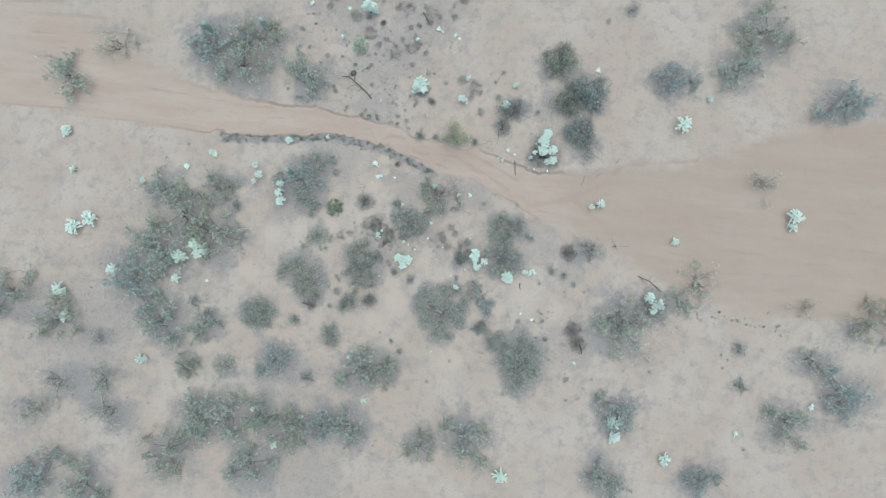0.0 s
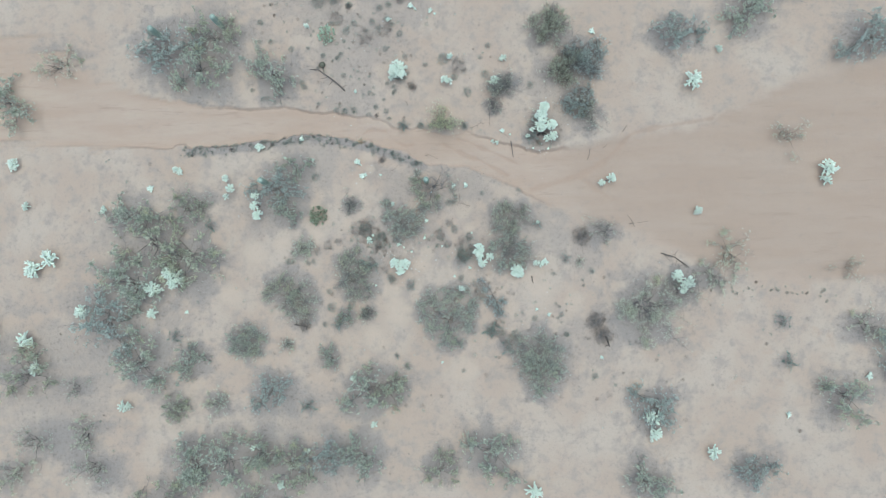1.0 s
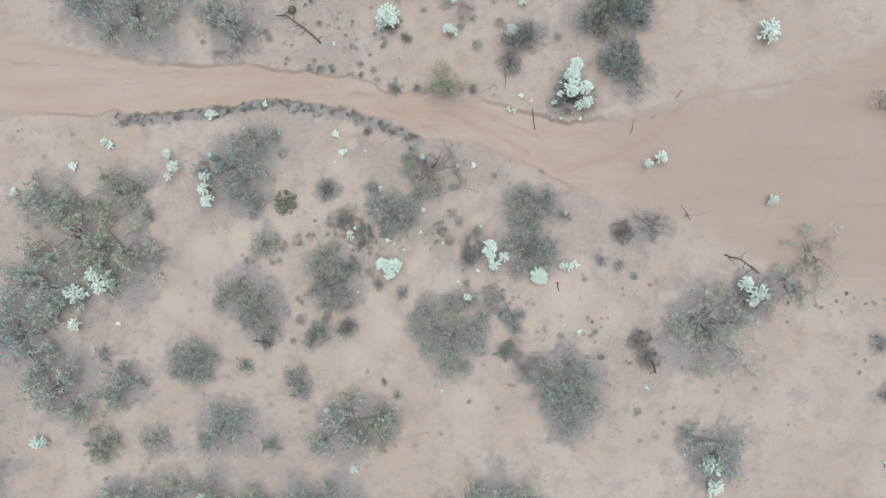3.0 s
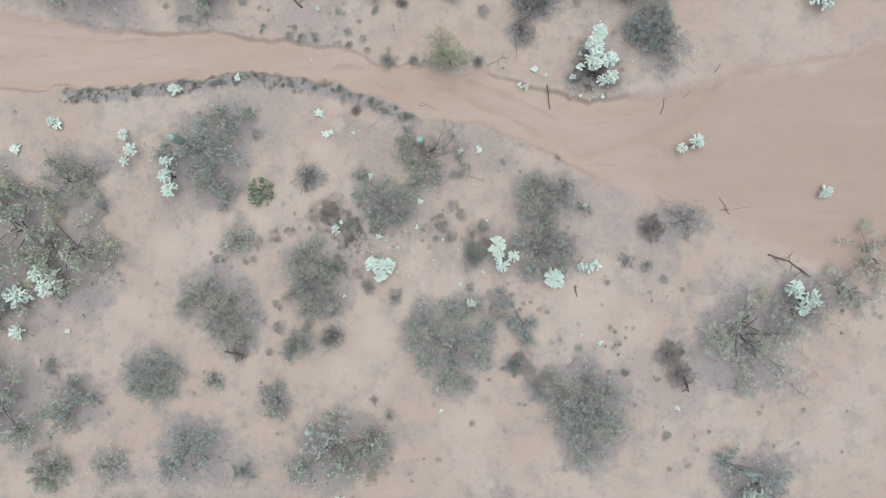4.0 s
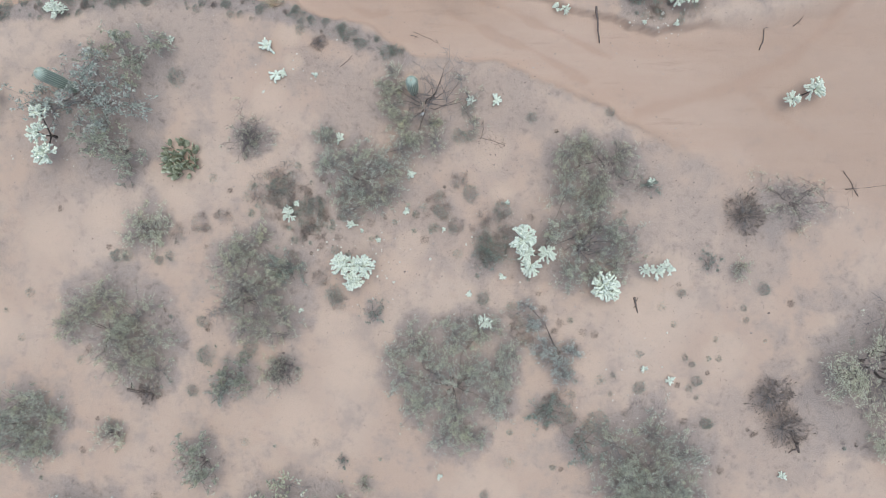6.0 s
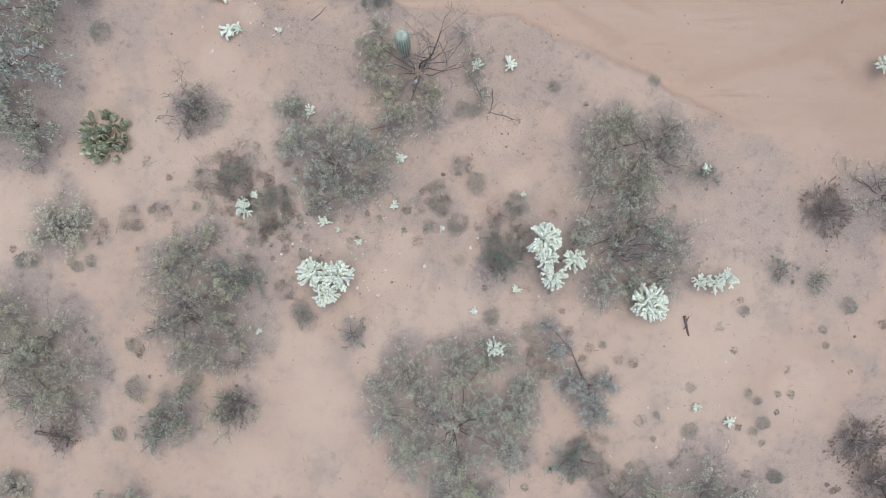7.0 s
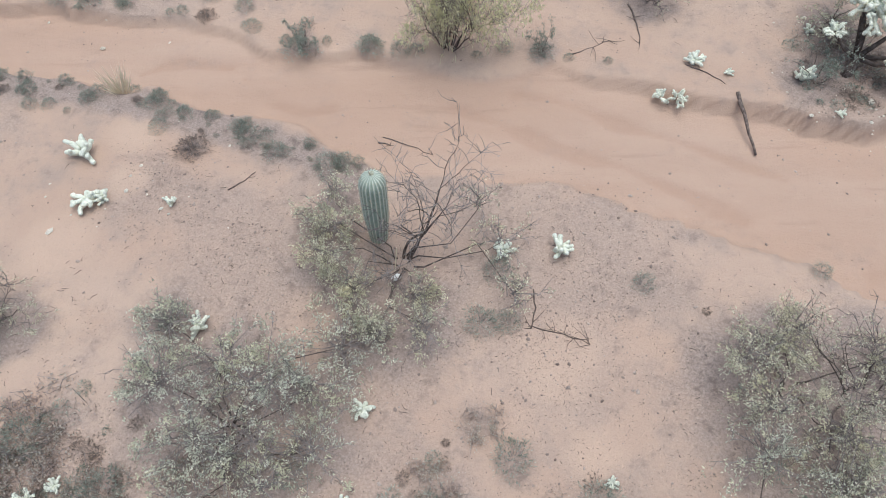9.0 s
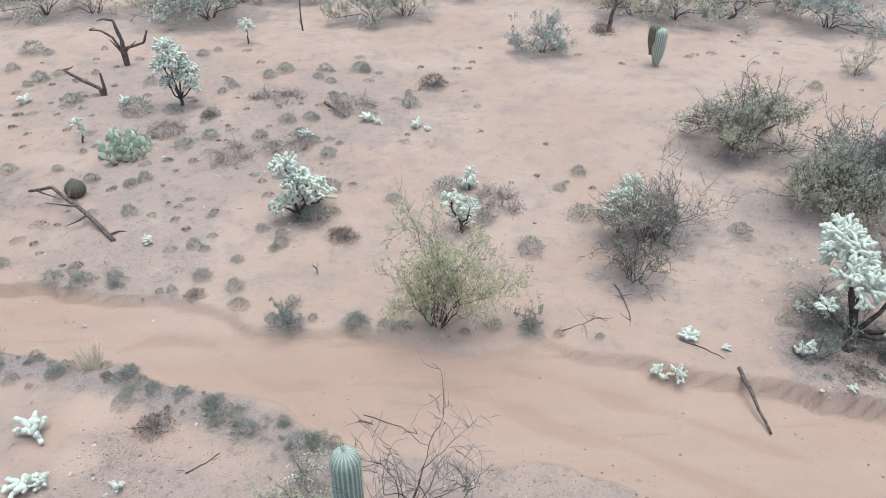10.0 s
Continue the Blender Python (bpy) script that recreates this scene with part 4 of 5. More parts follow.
def young_cholla(seed, label="small pale cholla of a few stubby joints on sand"):
    rng = np.random.default_rng(seed)
    thing = base("young_cholla", label, "cactus", "chollas")
    plant_joint(None, thing, (0, 0, -0.06), (0, 0, 1), 0.17, 0.045, rng, True)
    for k in range(11):
        a = k * 2.39996 + rng.normal() * 0.3
        way = unit(np.array([math.cos(a), math.sin(a), rng.uniform(0.05, 1.3)]))
        start, long = np.array([0.03 * math.cos(a), 0.03 * math.sin(a), 0.04 + 0.009 * k]), rng.uniform(0.09, 0.15)
        plant_joint(None, thing, start, way, long, rng.uniform(0.03, 0.038), rng, True)
        plant_joint(None, thing, start + way * long * 0.9, way + rng.normal(size=3) * 0.5, rng.uniform(0.05, 0.1), rng.uniform(0.024, 0.032), rng, True)
    return thing


def set_down(thing, x, y, turn=0.0, sink=0.0):
    thing.matrix_basis = pose(x, y, ground_z(x, y) - sink, 0, 0, turn)
    return thing


BIG_CHOLLA = "large pale cholla of packed spiny joints beside shrubs"
set_down(cholla(101, "broad heart-shaped pale cholla standing alone on sand", [(-0.42, 0.30, 0.55, 0.52), (0.42, 0.22, 0.58, 0.55), (0.0, -0.42, 0.42, 0.46)], single=True), -3.9, -0.6)
set_down(cholla(102, BIG_CHOLLA, [(-0.30, 0.75, 0.95, 0.58), (-0.15, 0.2, 0.75, 0.42), (0.05, -0.45, 0.70, 0.46), (0.75, 0.1, 0.6, 0.42)], single=True), 3.5, 0.1)
set_down(cholla(103, BIG_CHOLLA, [(0, 0, 0.55, 0.62), (0.3, -0.3, 0.4, 0.4)], single=True), 6.6, -1.1)
set_down(cholla(104, "low sprawling pale cholla at the edge of a mesquite", [(-0.45, 0.0, 0.35, 0.3), (0.0, -0.05, 0.38, 0.36), (0.42, 0.1, 0.4, 0.36)], single=True), 8.75, -0.45)
set_down(cholla(105, "column of pale cholla lobes along a mesquite's edge", [(-0.1, 0.9, 1.1, 0.42), (-0.1, 0.0, 1.2, 0.46), (0.1, -0.85, 1.0, 0.52)]), -16.9, 5.1)
set_down(cholla(106, "upright pale cholla with three lobes", [(-0.1, 0.85, 0.8, 0.38), (0.3, -0.05, 0.8, 0.44), (-0.15, -0.8, 0.6, 0.34)]), -19.7, 6.8)
tall = cholla(107, "tall tree-like cholla with a thick dark trunk beside the wash", [(0.48, 2.2, 1.5, 0.5), (0.15, 1.35, 1.6, 0.62), (1.1, 0.64, 1.3, 0.52), (0.15, 0.55, 1.35, 0.58), (-0.57, 0.3, 0.95, 0.27), (0.75, -0.45, 0.75, 0.38), (1.25, -0.3, 1.0, 0.44)], thick=0.11, droop=0.55)
set_down(tall, 8.75, 11.2)
set_down(cholla(108, "shaggy white cholla with drooping lobes on open sand", [(-0.15, 0.1, 1.62, 0.45), (0.15, 0.0, 1.2, 0.48), (0.62, -0.05, 1.05, 0.42), (-0.4, -0.1, 0.5, 0.38), (0.2, 0.1, 0.7, 0.4)], droop=0.6, thick=0.07), -4.1, 16.9)
set_down(cholla(109, "tall shaggy white cholla leaning over low shrubs", [(-0.1, 0.0, 2.25, 0.42), (0.15, 0.0, 1.8, 0.52), (0.4, 0.1, 1.25, 0.5), (-0.35, 0.0, 1.55, 0.46), (-0.3, 0.0, 0.9, 0.36), (0.55, -0.1, 0.75, 0.36)], droop=0.7, thick=0.07), -9.8, 24.5)
set_down(cholla(110, "pale cholla with two lobes on the open wash", [(-0.45, -0.2, 0.45, 0.36), (0.4, 0.2, 0.6, 0.48)]), 14.8, 6.9)
set_down(cholla(111, "pale cholla among the bare twigs of a dead tree", [(-0.5, 0.5, 0.9, 0.55), (0.4, -0.1, 0.9, 0.65), (0.0, -0.7, 0.7, 0.45)]), 21.2, -2.2)
set_down(cholla(112, BIG_CHOLLA, [(-0.2, 0.5, 1.0, 0.62), (0.2, -0.5, 0.9, 0.55)]), -25.0, -1.4)
set_down(cholla(113, "pale cholla behind a yellow-green palo verde", [(-0.25, 0.1, 0.95, 0.36), (0.25, -0.1, 0.85, 0.32)], droop=0.4), 0.55, 16.2)
set_down(cholla(114, "small upright cholla with a shaggy white head", [(0, 0, 0.72, 0.26), (0.08, 0, 0.4, 0.2)], droop=0.5, thick=0.035), -12.3, 21.6)
set_down(cholla(115, "small upright cholla with a shaggy white head", [(0, 0, 0.8, 0.4)], droop=0.4, thick=0.04), -9.1, 32.0)
set_down(cholla(116, "pale cholla half hidden in a bare shrub", [(0, 0, 1.0, 0.42), (-0.25, -0.1, 0.7, 0.3)], droop=0.3), 4.9, 16.1)
set_down(cholla(117, "low pale cholla beside the wash", [(-0.2, 0.0, 0.2, 0.22), (0.15, -0.05, 0.22, 0.26)], thick=0.03), 4.85, 10.7)
set_down(cholla(118, "upright white cholla tuft beside a round shrub", [(0, 0, 0.55, 0.26)], droop=0.3, thick=0.03), 0.85, 18.5)

# single-lobed chollas: x, y, reach
CHOLLAS = [(-6.7, 1.8, 0.37), (-16.8, 10.5, 0.45), (-24.6, 8.6, 0.39), (-8.3, -10.7, 0.36), (22.9, 4.1, 0.46), (22.5, 15.7, 1.0), (25.0, 18.6, 0.4), (34.1, 7.7, 0.9), (34.1, 6.6, 0.6), (18.5, -14.2, 0.85), (18.6, -15.6, 0.7), (23.6, -17.2, 0.75), (7.8, -20.6, 0.9), (-4.0, 17.7, 0.8), (0.5, 16.5, 0.4), (5.7, 18.3, 0.4), (-38.1, -0.5, 1.0), (-36.5, 0.5, 0.95), (-24.6, -1.3, 0.85), (-26.9, -2.4, 0.89), (-26.9, -4.6, 0.62), (-38.9, -6.9, 0.9), (-38.0, -9.7, 0.73), (-33.5, -4.4, 0.78), (-29.5, -13.1, 0.68), (-40.2, 9.5, 0.69), (-31.5, 5.0, 0.42), (-39.0, 5.5, 0.47), (-14.9, -20.3, 0.41), (-6.4, -14.8, 0.4)]
SLIM_CHOLLAS = [(9.1, 13.9, 0.57), (9.4, 12.9, 0.5), (10.3, 12.4, 0.4)]
lobed = [cholla(s, "rounded pale cholla with spiny joints on sand", [(0, 0, 0.36, 0.45), (0.28, 0.15, 0.26, 0.28)], thick=0.04, dense=0.85) for s in (121, 122, 123)]
lay(lobed, CHOLLAS, 0.52, RNG)
YOUNG = [(-4.6, 5.1, 0.24), (2.1, 6.7, 0.28), (1.0, 6.7, 0.25), (-4.0, 1.4, 0.24), (-1.7, 2.0, 0.19), (-1.5, 3.6, 0.21), (-0.1, 1.2, 0.12), (2.4, -0.8, 0.18), (1.0, -1.5, 0.16), (1.7, -2.6, 0.2), (-6.2, -2.3, 0.14), (8.6, 3.2, 0.22), (9.5, -5.1, 0.21), (8.4, -4.6, 0.18), (-7.3, 7.8, 0.3), (-7.0, 7.85, 0.2), (-5.65, 7.8, 0.16), (-6.4, 2.3, 0.15), (-12.9, 11.3, 0.27), (-14.4, 9.5, 0.18), (-11.9, 9.3, 0.18), (-7.7, 9.0, 0.36), (7.8, 11.1, 0.26), (5.5, 11.6, 0.24), (14.1, -9.0, 0.2), (-0.2, -9.3, 0.16), (-23.8, -4.6, 0.2), (-7.9, 15.6, 0.2), (-0.9, 22.9, 0.27), (-2.7, 23.4, 0.3), (-4.8, 22.2, 0.25)]
YOUNG_MORE = [(0.8, 18.6, 0.35), (-24.3, 8.5, 0.4), (-17.5, -16.9, 0.31), (-12.5, -17.1, 0.36), (13.8, 20.5, 0.31), (30.3, -14.1, 0.3), (37.4, -10.7, 0.39), (-27.1, 6.9, 0.37), (8.3, 12.6, 0.16), (9.6, 9.9, 0.16), (8.3, 10.0, 0.12), (-2.3, 23.1, 0.18), (5.1, 30.8, 0.4), (-0.5, 22.6, 0.16), (-12.0, 24.6, 0.3), (-16.0, 24.9, 0.3), (6.2, 11.3, 0.12), (-2.9, 0.75, 0.14), (-3.6, 1.15, 0.12), (2.6, 2.4, 0.12)]
young = [young_cholla(s) for s in (131, 132, 133)]
lay(young, YOUNG + YOUNG_MORE, 0.2, RNG, 8)


def saguaro(tall, radius, label, ribs=19, bud=False, waist=0.72):
    thing = base("saguaro", label, "cactus", "saguaros")

    def column(foot, tall, radius, lean, body, tufts, rng):
        rings, sides = 26, ribs * 4
        a = np.arange(sides) * 2 * np.pi / sides
        wave = 0.5 + 0.5 * np.cos(a * ribs)
        verts, crest = [], []
        for i in range(rings):
            f = i / (rings - 1)
            z = tall * f - 0.15 * (1 - f)
            w = waist + (1 - waist) * smooth(f, 0, 0.55)
            cap = max(0.0, (f - 0.86) / 0.14)
            w *= math.sqrt(max(1 - cap * cap * 0.985, 0.0))
            r = radius * w * (0.86 + 0.14 * wave)
            verts.append(np.stack([foot[0] + lean[0] * f + r * np.cos(a), foot[1] + lean[1] * f + r * np.sin(a), np.full(sides, foot[2] + z)], 1))
            crest.append(wave)
        faces = [(i * sides + j, i * sides + (j + 1) % sides, (i + 1) * sides + (j + 1) % sides, (i + 1) * sides + j) for i in range(rings - 1) for j in range(sides)]
        faces.append(tuple((rings - 1) * sides + j for j in range(sides)))
        body.add(np.concatenate(verts), faces)
        grid = np.array(verts)[1:, ::4].reshape(-1, 3)
        out = grid - (foot[0], foot[1], 0)
        out[:, 2] = 0.25
        for _ in range(3):
            tufts.blades(grid, out + rng.normal(size=out.shape) * 0.12, 0.045, 0.009, rng)
        return np.concatenate(crest)

    rng = np.random.default_rng(int(tall * 100))
    body, tufts = Shape(), Shape()
    crest = [column((0, 0, 0), tall, radius, (0.05, 0.02), body, tufts, rng)]
    main = part("body", body, SAGUARO, thing, "ribbed grey-green column", True)
    main.data.attributes.new("crest", "FLOAT", "POINT").data.foreach_set("value", np.concatenate(crest).astype(np.float32))
    tagged(part("spine_coat", tufts, STRAW, main), kind="stuff")
    if bud:
        side, prick = Shape(), Shape()
        up = column((-radius * 0.75, radius * 0.5, tall * 0.38), tall * 0.68, radius * 0.85, (0.02, 0.05), side, prick, rng)
        arm = part("arm", side, BARREL, thing, smooth=True)
        arm.data.attributes.new("crest", "FLOAT", "POINT").data.foreach_set("value", up.astype(np.float32))
        tagged(part("spine_coat", prick, STRAW, arm), kind="stuff")
    return thing


set_down(saguaro(2.05, 0.25, "pale ribbed young saguaro rising through a mesquite"), -1.43, 7.12)
set_down(saguaro(2.75, 0.27, "pale ribbed saguaro beside a mesquite"), -16.1, 7.2)
set_down(cholla(119, "small pale cholla rising through a mesquite crown", [(0, 0, 1.15, 0.3), (0.2, -0.1, 0.9, 0.22)], thick=0.035), 1.60, -2.60)
set_down(saguaro(3.0, 0.28, "pale ribbed saguaro among mesquites beyond the wash"), -26.1, 21.1)
set_down(saguaro(3.1, 0.28, "pale ribbed saguaro among mesquites beyond the wash"), -20.3, 21.9)
set_down(saguaro(1.55, 0.27, "short saguaro with a stout dark side arm on open sand", bud=True, waist=0.45), 8.75, 28.0)


def prickly_pear(seed, label, count, reach, tall, material, slim=1.0):
    """Flat rounded pads standing on one another."""
    rng = np.random.default_rng(seed)
    thing = base("prickly_pear", label, "cactus")
    for k in range(count):
        s = Shape()
        a, out = rng.uniform(0, 2 * np.pi), reach * math.sqrt(rng.uniform(0, 1))
        foot = np.array([out * math.cos(a), out * math.sin(a), max(0, tall * rng.uniform(-0.15, 0.75) * (1 - 0.4 * out / reach) - 0.02)])
        if k < count // 3:
            foot[2] = -0.03
        way = unit(np.array([math.cos(a) * 0.5 * out / reach, math.sin(a) * 0.5 * out / reach, 1.0]) + rng.normal(size=3) * 0.28)
        flat = unit(np.cross(way, rng.normal(size=3)))
        thin = np.cross(way, flat)
        size = rng.uniform(0.2, 0.32)
        rows = []
        for f, w in ((0, 0.28), (0.25, 0.75), (0.55, 1.0), (0.82, 0.8), (1.0, 0.25)):
            for j in range(10):
                b = 2 * np.pi * j / 10
                rows.append(foot + way * f * size * slim + flat * math.cos(b) * w * size * 0.42 + thin * math.sin(b) * w * 0.022)
        s.add(rows, [(i * 10 + j, i * 10 + (j + 1) % 10, i * 10 + 10 + (j + 1) % 10, i * 10 + 10 + j) for i in range(4) for j in range(10)] + [tuple(range(10))[::-1], tuple(range(40, 50))])
        part("pad", s, material, thing, smooth=True)
    return thing


set_down(prickly_pear(141, "dense pale green prickly pear clump on sand", 120, 0.75, 1.2, PAD), -10.5, 20.9)
set_down(prickly_pear(142, "dark green cactus clump with upright yellowish pads on sand", 120, 0.72, 0.5, YUCCA_LEAF, 1.55), -11.4, 4.2)


def barrel():
    thing = base("barrel_cactus", "round dark barrel cactus on gravelly sand", "cactus")
    s, ribs, rows = Shape(), 16, []
    for i in range(12):
        f = i / 11
        for j in range(ribs * 3):
            a = 2 * np.pi * j / (ribs * 3)
            r = 0.30 * math.sin(math.pi * (0.12 + 0.86 * f)) ** 0.8 * (0.9 + 0.1 * math.cos(a * ribs))
            rows.append((r * math.cos(a), r * math.sin(a), 0.62 * f - 0.04))
    n = ribs * 3
    s.add(rows, [(i * n + j, i * n + (j + 1) % n, i * n + n + (j + 1) % n, i * n + n + j) for i in range(11) for j in range(n)] + [tuple(range(11 * n, 12 * n))])
    body = part("body", s, BARREL, thing, smooth=True)
    t, rng = Shape(), np.random.default_rng(5)
    at = np.array(rows)[::3]
    t.blades(at, at - (0, 0, 0.25) + rng.normal(size=at.shape) * 0.1, 0.06, 0.01, rng)
    tagged(part("spine_coat", t, BROWN_TWIG, body), kind="stuff")
    return thing


set_down(barrel(), -10.95, 18.1)


# ---- dead wood ----
def dead_limb(seed, name, label, points, radius, forks=4, fork_len=0.5, flat=True):
    """A weathered limb along the points, with broken side branches."""
    rng = np.random.default_rng(seed)
    thing = base(name, label, "dead wood")
    first = np.array(points[0], float)
    pts = np.array(points, float)
    fine = [pts[0]]
    for a, b in zip(pts[:-1], pts[1:]):
        for k in (0.33, 0.67, 1.0):
            fine.append(a + (b - a) * k + rng.normal(size=3) * np.array([1, 1, 0.3]) * (0.025 if radius < 0.05 else 0.012) * np.linalg.norm(b - a))
    fine = np.array(fine)
    s = Shape()
    s.tube(fine - first, np.linspace(radius, radius * 0.55, len(fine)) * rng.uniform(0.88, 1.1, len(fine)), 7)
    part("limb", s, DEADWOOD, thing, smooth=True)
    for k in range(forks):
        i = rng.integers(1, len(fine))
        b = Shape()
        d = unit(rng.normal(size=3) * np.array([1, 1, 0.35 if flat else 0.9]) + (0, 0, 0.1 if flat else 0.7))
        q = fine[i] - first
        mid = q + d * fork_len * 0.5 + rng.normal(size=3) * 0.05 * fork_len
        tip = q + d * fork_len * rng.uniform(0.8, 1.2) + rng.normal(size=3) * 0.12 * fork_len
        if flat:
            mid[2], tip[2] = max(mid[2], 0.0), max(tip[2], -0.01)
        b.tube([q, mid, tip], (radius * 0.5, radius * 0.36, radius * 0.18), 5)
        part("branch", b, DEADWOOD, thing)
    thing.matrix_basis = pose(first[0], first[1], ground_z(first[0], first[1]) + first[2])
    return thing


def lying(seed, label, a, b, radius, forks=4, fork_len=0.4, name="fallen_branch"):
    mid = ((a[0] + b[0]) / 2 + (0.06 if radius < 0.05 else 0.0), (a[1] + b[1]) / 2, radius * 0.9)
    dz = ground_z(*b) - ground_z(*a)
    dead_limb(seed, name, label, [(*a, radius * 0.7), (mid[0], mid[1], radius * 0.7 + dz / 2), (*b, radius * 0.7 + dz)], radius, forks, fork_len)


lying(151, "thick dark broken log lying across the wash bank", (6.3, 10.7), (6.5, 9.25), 0.05, 0, 0.25, "fallen_log")
dead_limb(152, "fallen_branch", "long forked dark dead branch propped on the ground", [(-8.9, 15.7, 0.02), (-9.6, 16.4, 0.15), (-10.7, 17.15, 0.5), (-11.3, 17.6, 0.62), (-12.0, 17.6, 0.5)], 0.075, 5, 0.6)
lying(153, "weathered stick on sand", (4.3, 13.7), (4.4, 12.3), 0.02, 5, 0.3)
lying(154, "tangle of thin dead branches on the wash bank", (2.8, 12.05), (3.7, 12.45), 0.015, 11, 0.4)
lying(155, "short dark log among low shrubs", (-4.5, 25.0), (-3.6, 23.8), 0.07, 1, 0.3, "fallen_log")
lying(156, "dead branch with spreading twigs under a mesquite", (1.55, 5.9), (1.46, 5.1), 0.016, 4, 0.3)
lying(157, "forked dead twigs beside a mesquite", (1.46, 5.15), (2.5, 4.8), 0.012, 14, 0.35)
lying(158, "short dark dead stump lying on sand", (7.95, -1.6), (8.1, -2.25), 0.05, 2, 0.2, "fallen_log")
lying(159, "thin dead sticks on the wash sand", (16.7, 3.8), (17.3, 2.7), 0.018, 5, 0.5)
lying(160, "thin dead stick on the wash sand", (16.8, 3.0), (18.6, 3.2), 0.016, 3, 0.5)
lying(161, "curved dead branch beside a bare tree", (19.6, 0.3), (20.8, -0.1), 0.05, 4, 0.8)
lying(162, "dead branch against a bare tree", (20.8, -0.1), (22.0, -1.0), 0.05, 5, 0.8)
lying(163, "dark stick on the wash sand", (13.2, 8.9), (13.4, 9.8), 0.03, 1, 0.2)
lying(164, "dark stick on the wash sand", (14.6, 9.9), (15.0, 10.3), 0.02, 1, 0.2)
lying(165, "dark stick on the wash sand", (16.3, 11.3), (16.7, 11.9), 0.025, 2, 0.2)
lying(166, "curved stick on the edge of the wash", (-1.5, 9.75), (-0.4, 9.25), 0.011, 3, 0.2)
lying(167, "dark broken log on scrubby ground", (-13.75, -5.8), (-12.6, -6.0), 0.07, 5, 0.3, "fallen_log")
lying(168, "dark forked log among dead shrubs", (14.5, -7.1), (14.8, -8.0), 0.09, 3, 0.5, "fallen_log")
lying(169, "thin curled stick on sand", (-3.3, 14.6), (-3.1, 14.2), 0.018, 2, 0.2)
lying(170, "dark curl of driftwood on the wash's edge", (-1.6, 9.6), (-1.3, 9.5), 0.02, 5, 0.14)
lying(171, "thin stick on sand", (-4.6, 8.2), (-4.1, 8.7), 0.015, 1, 0.2)
lying(172, "stick on the far bank", (5.3, 11.6), (6.1, 11.0), 0.014, 1, 0.2)
def merge(thing, other):
    """The parts of the other become parts of the thing."""
    shift = thing.matrix_basis.inverted() @ other.matrix_basis
    for ob in list(other.children):
        ob.matrix_basis = shift @ ob.matrix_basis
        ob.parent = thing
    bpy.data.objects.remove(other)


snag = dead_limb(181, "dead_snag", "upright dark dead trunk with broken arms", [(-13.6, 29.0, -0.1), (-13.6, 29.0, 0.7), (-13.55, 29.0, 1.1), (-13.7, 29.0, 1.9)], 0.12, 3, 0.7, False)
arm = dead_limb(185, "dead_snag", "broken dead arm of a dead trunk", [(-13.62, 29.0, 0.5), (-13.9, 29.0, 1.2), (-14.3, 28.95, 1.5), (-14.75, 28.9, 1.55)], 0.06, 2, 0.4, False)
bough = dead_limb(182, "dead_snag", "curved dead arm rising beside a dead trunk", [(-13.55, 28.98, -0.1), (-13.5, 28.95, 0.75), (-12.6, 28.9, 1.0), (-12.35, 28.9, 1.5)], 0.08, 2, 0.4, False)
stump = dead_limb(183, "dead_snag", "leaning forked dead stump on gravelly ground", [(-13.2, 25.6, -0.1), (-13.3, 25.6, 0.3), (-14.1, 25.6, 0.75), (-14.5, 25.7, 1.0)], 0.09, 1, 0.4, False)
prong = dead_limb(184, "dead_snag", "leaning forked dead stump on gravelly ground", [(-13.15, 25.6, -0.1), (-13.1, 25.6, 0.4), (-13.1, 25.6, 0.9)], 0.08, 0)

merge(snag, arm), merge(snag, bough), merge(stump, prong)
dead_limb(186, "dead_snag", "dark forked dead trunk among far shrubs", [(7.75, 32.8, -0.1), (7.8, 32.8, 0.7), (7.95, 32.8, 1.3), (8.0, 32.8, 2.0)], 0.11, 3, 0.6, False)
dead_limb(187, "dead_snag", "thin bare dead stem standing on sand", [(-6.95, 34.1, -0.1), (-6.97, 34.1, 0.8), (-6.92, 34.1, 1.6)], 0.05, 1, 0.3, False)

# a scrap of white plastic under the mesquite, with a pale thin stake
scrap = base("plastic_scrap", "small white plastic scrap lying under a mesquite", "litter")
s = Shape()
s.tube([(0, 0, 0.06), (0.05, 0.03, 0.07), (0.13, 0.08, 0.07), (0.17, 0.1, 0.06)], (0.03, 0.06, 0.06, 0.025), 9)
part("body", s, PLASTIC, scrap, smooth=True)
set_down(scrap, -1.12, 6.1)
stake = base("pale_stake", "thin bleached stick leaning in a mesquite", "stick")
s = Shape()
s.tube([(0, 0, -0.05), (0.03, 0.12, 0.2), (0.06, 0.3, 0.42)], (0.012, 0.012, 0.009), 6)
part("body", s, STRAW, stake)
set_down(stake, -1.08, 6.3)


# ---- tufts along the bank and over the open ground ----
def grass_tuft():
    thing = base("grass_tuft", "tall dry straw-coloured grass tuft on the bank", "grass")
    rng, s = np.random.default_rng(3), Shape()
    a = rng.uniform(0, 2 * np.pi, 130)
    r = rng.uniform(0, 0.14, 130)
    at = np.stack([r * np.cos(a), r * np.sin(a), np.full(130, -0.03)], 1)
    s.blades(at, np.stack([np.cos(a) * 0.3, np.sin(a) * 0.3, np.full(130, 1.0)], 1) + rng.normal(size=(130, 3)) * 0.12, rng.uniform(0.5, 1.0, 130), 0.016, rng)
    tagged(part("tuft", s, STRAW, thing), kind="stuff")
    return thing


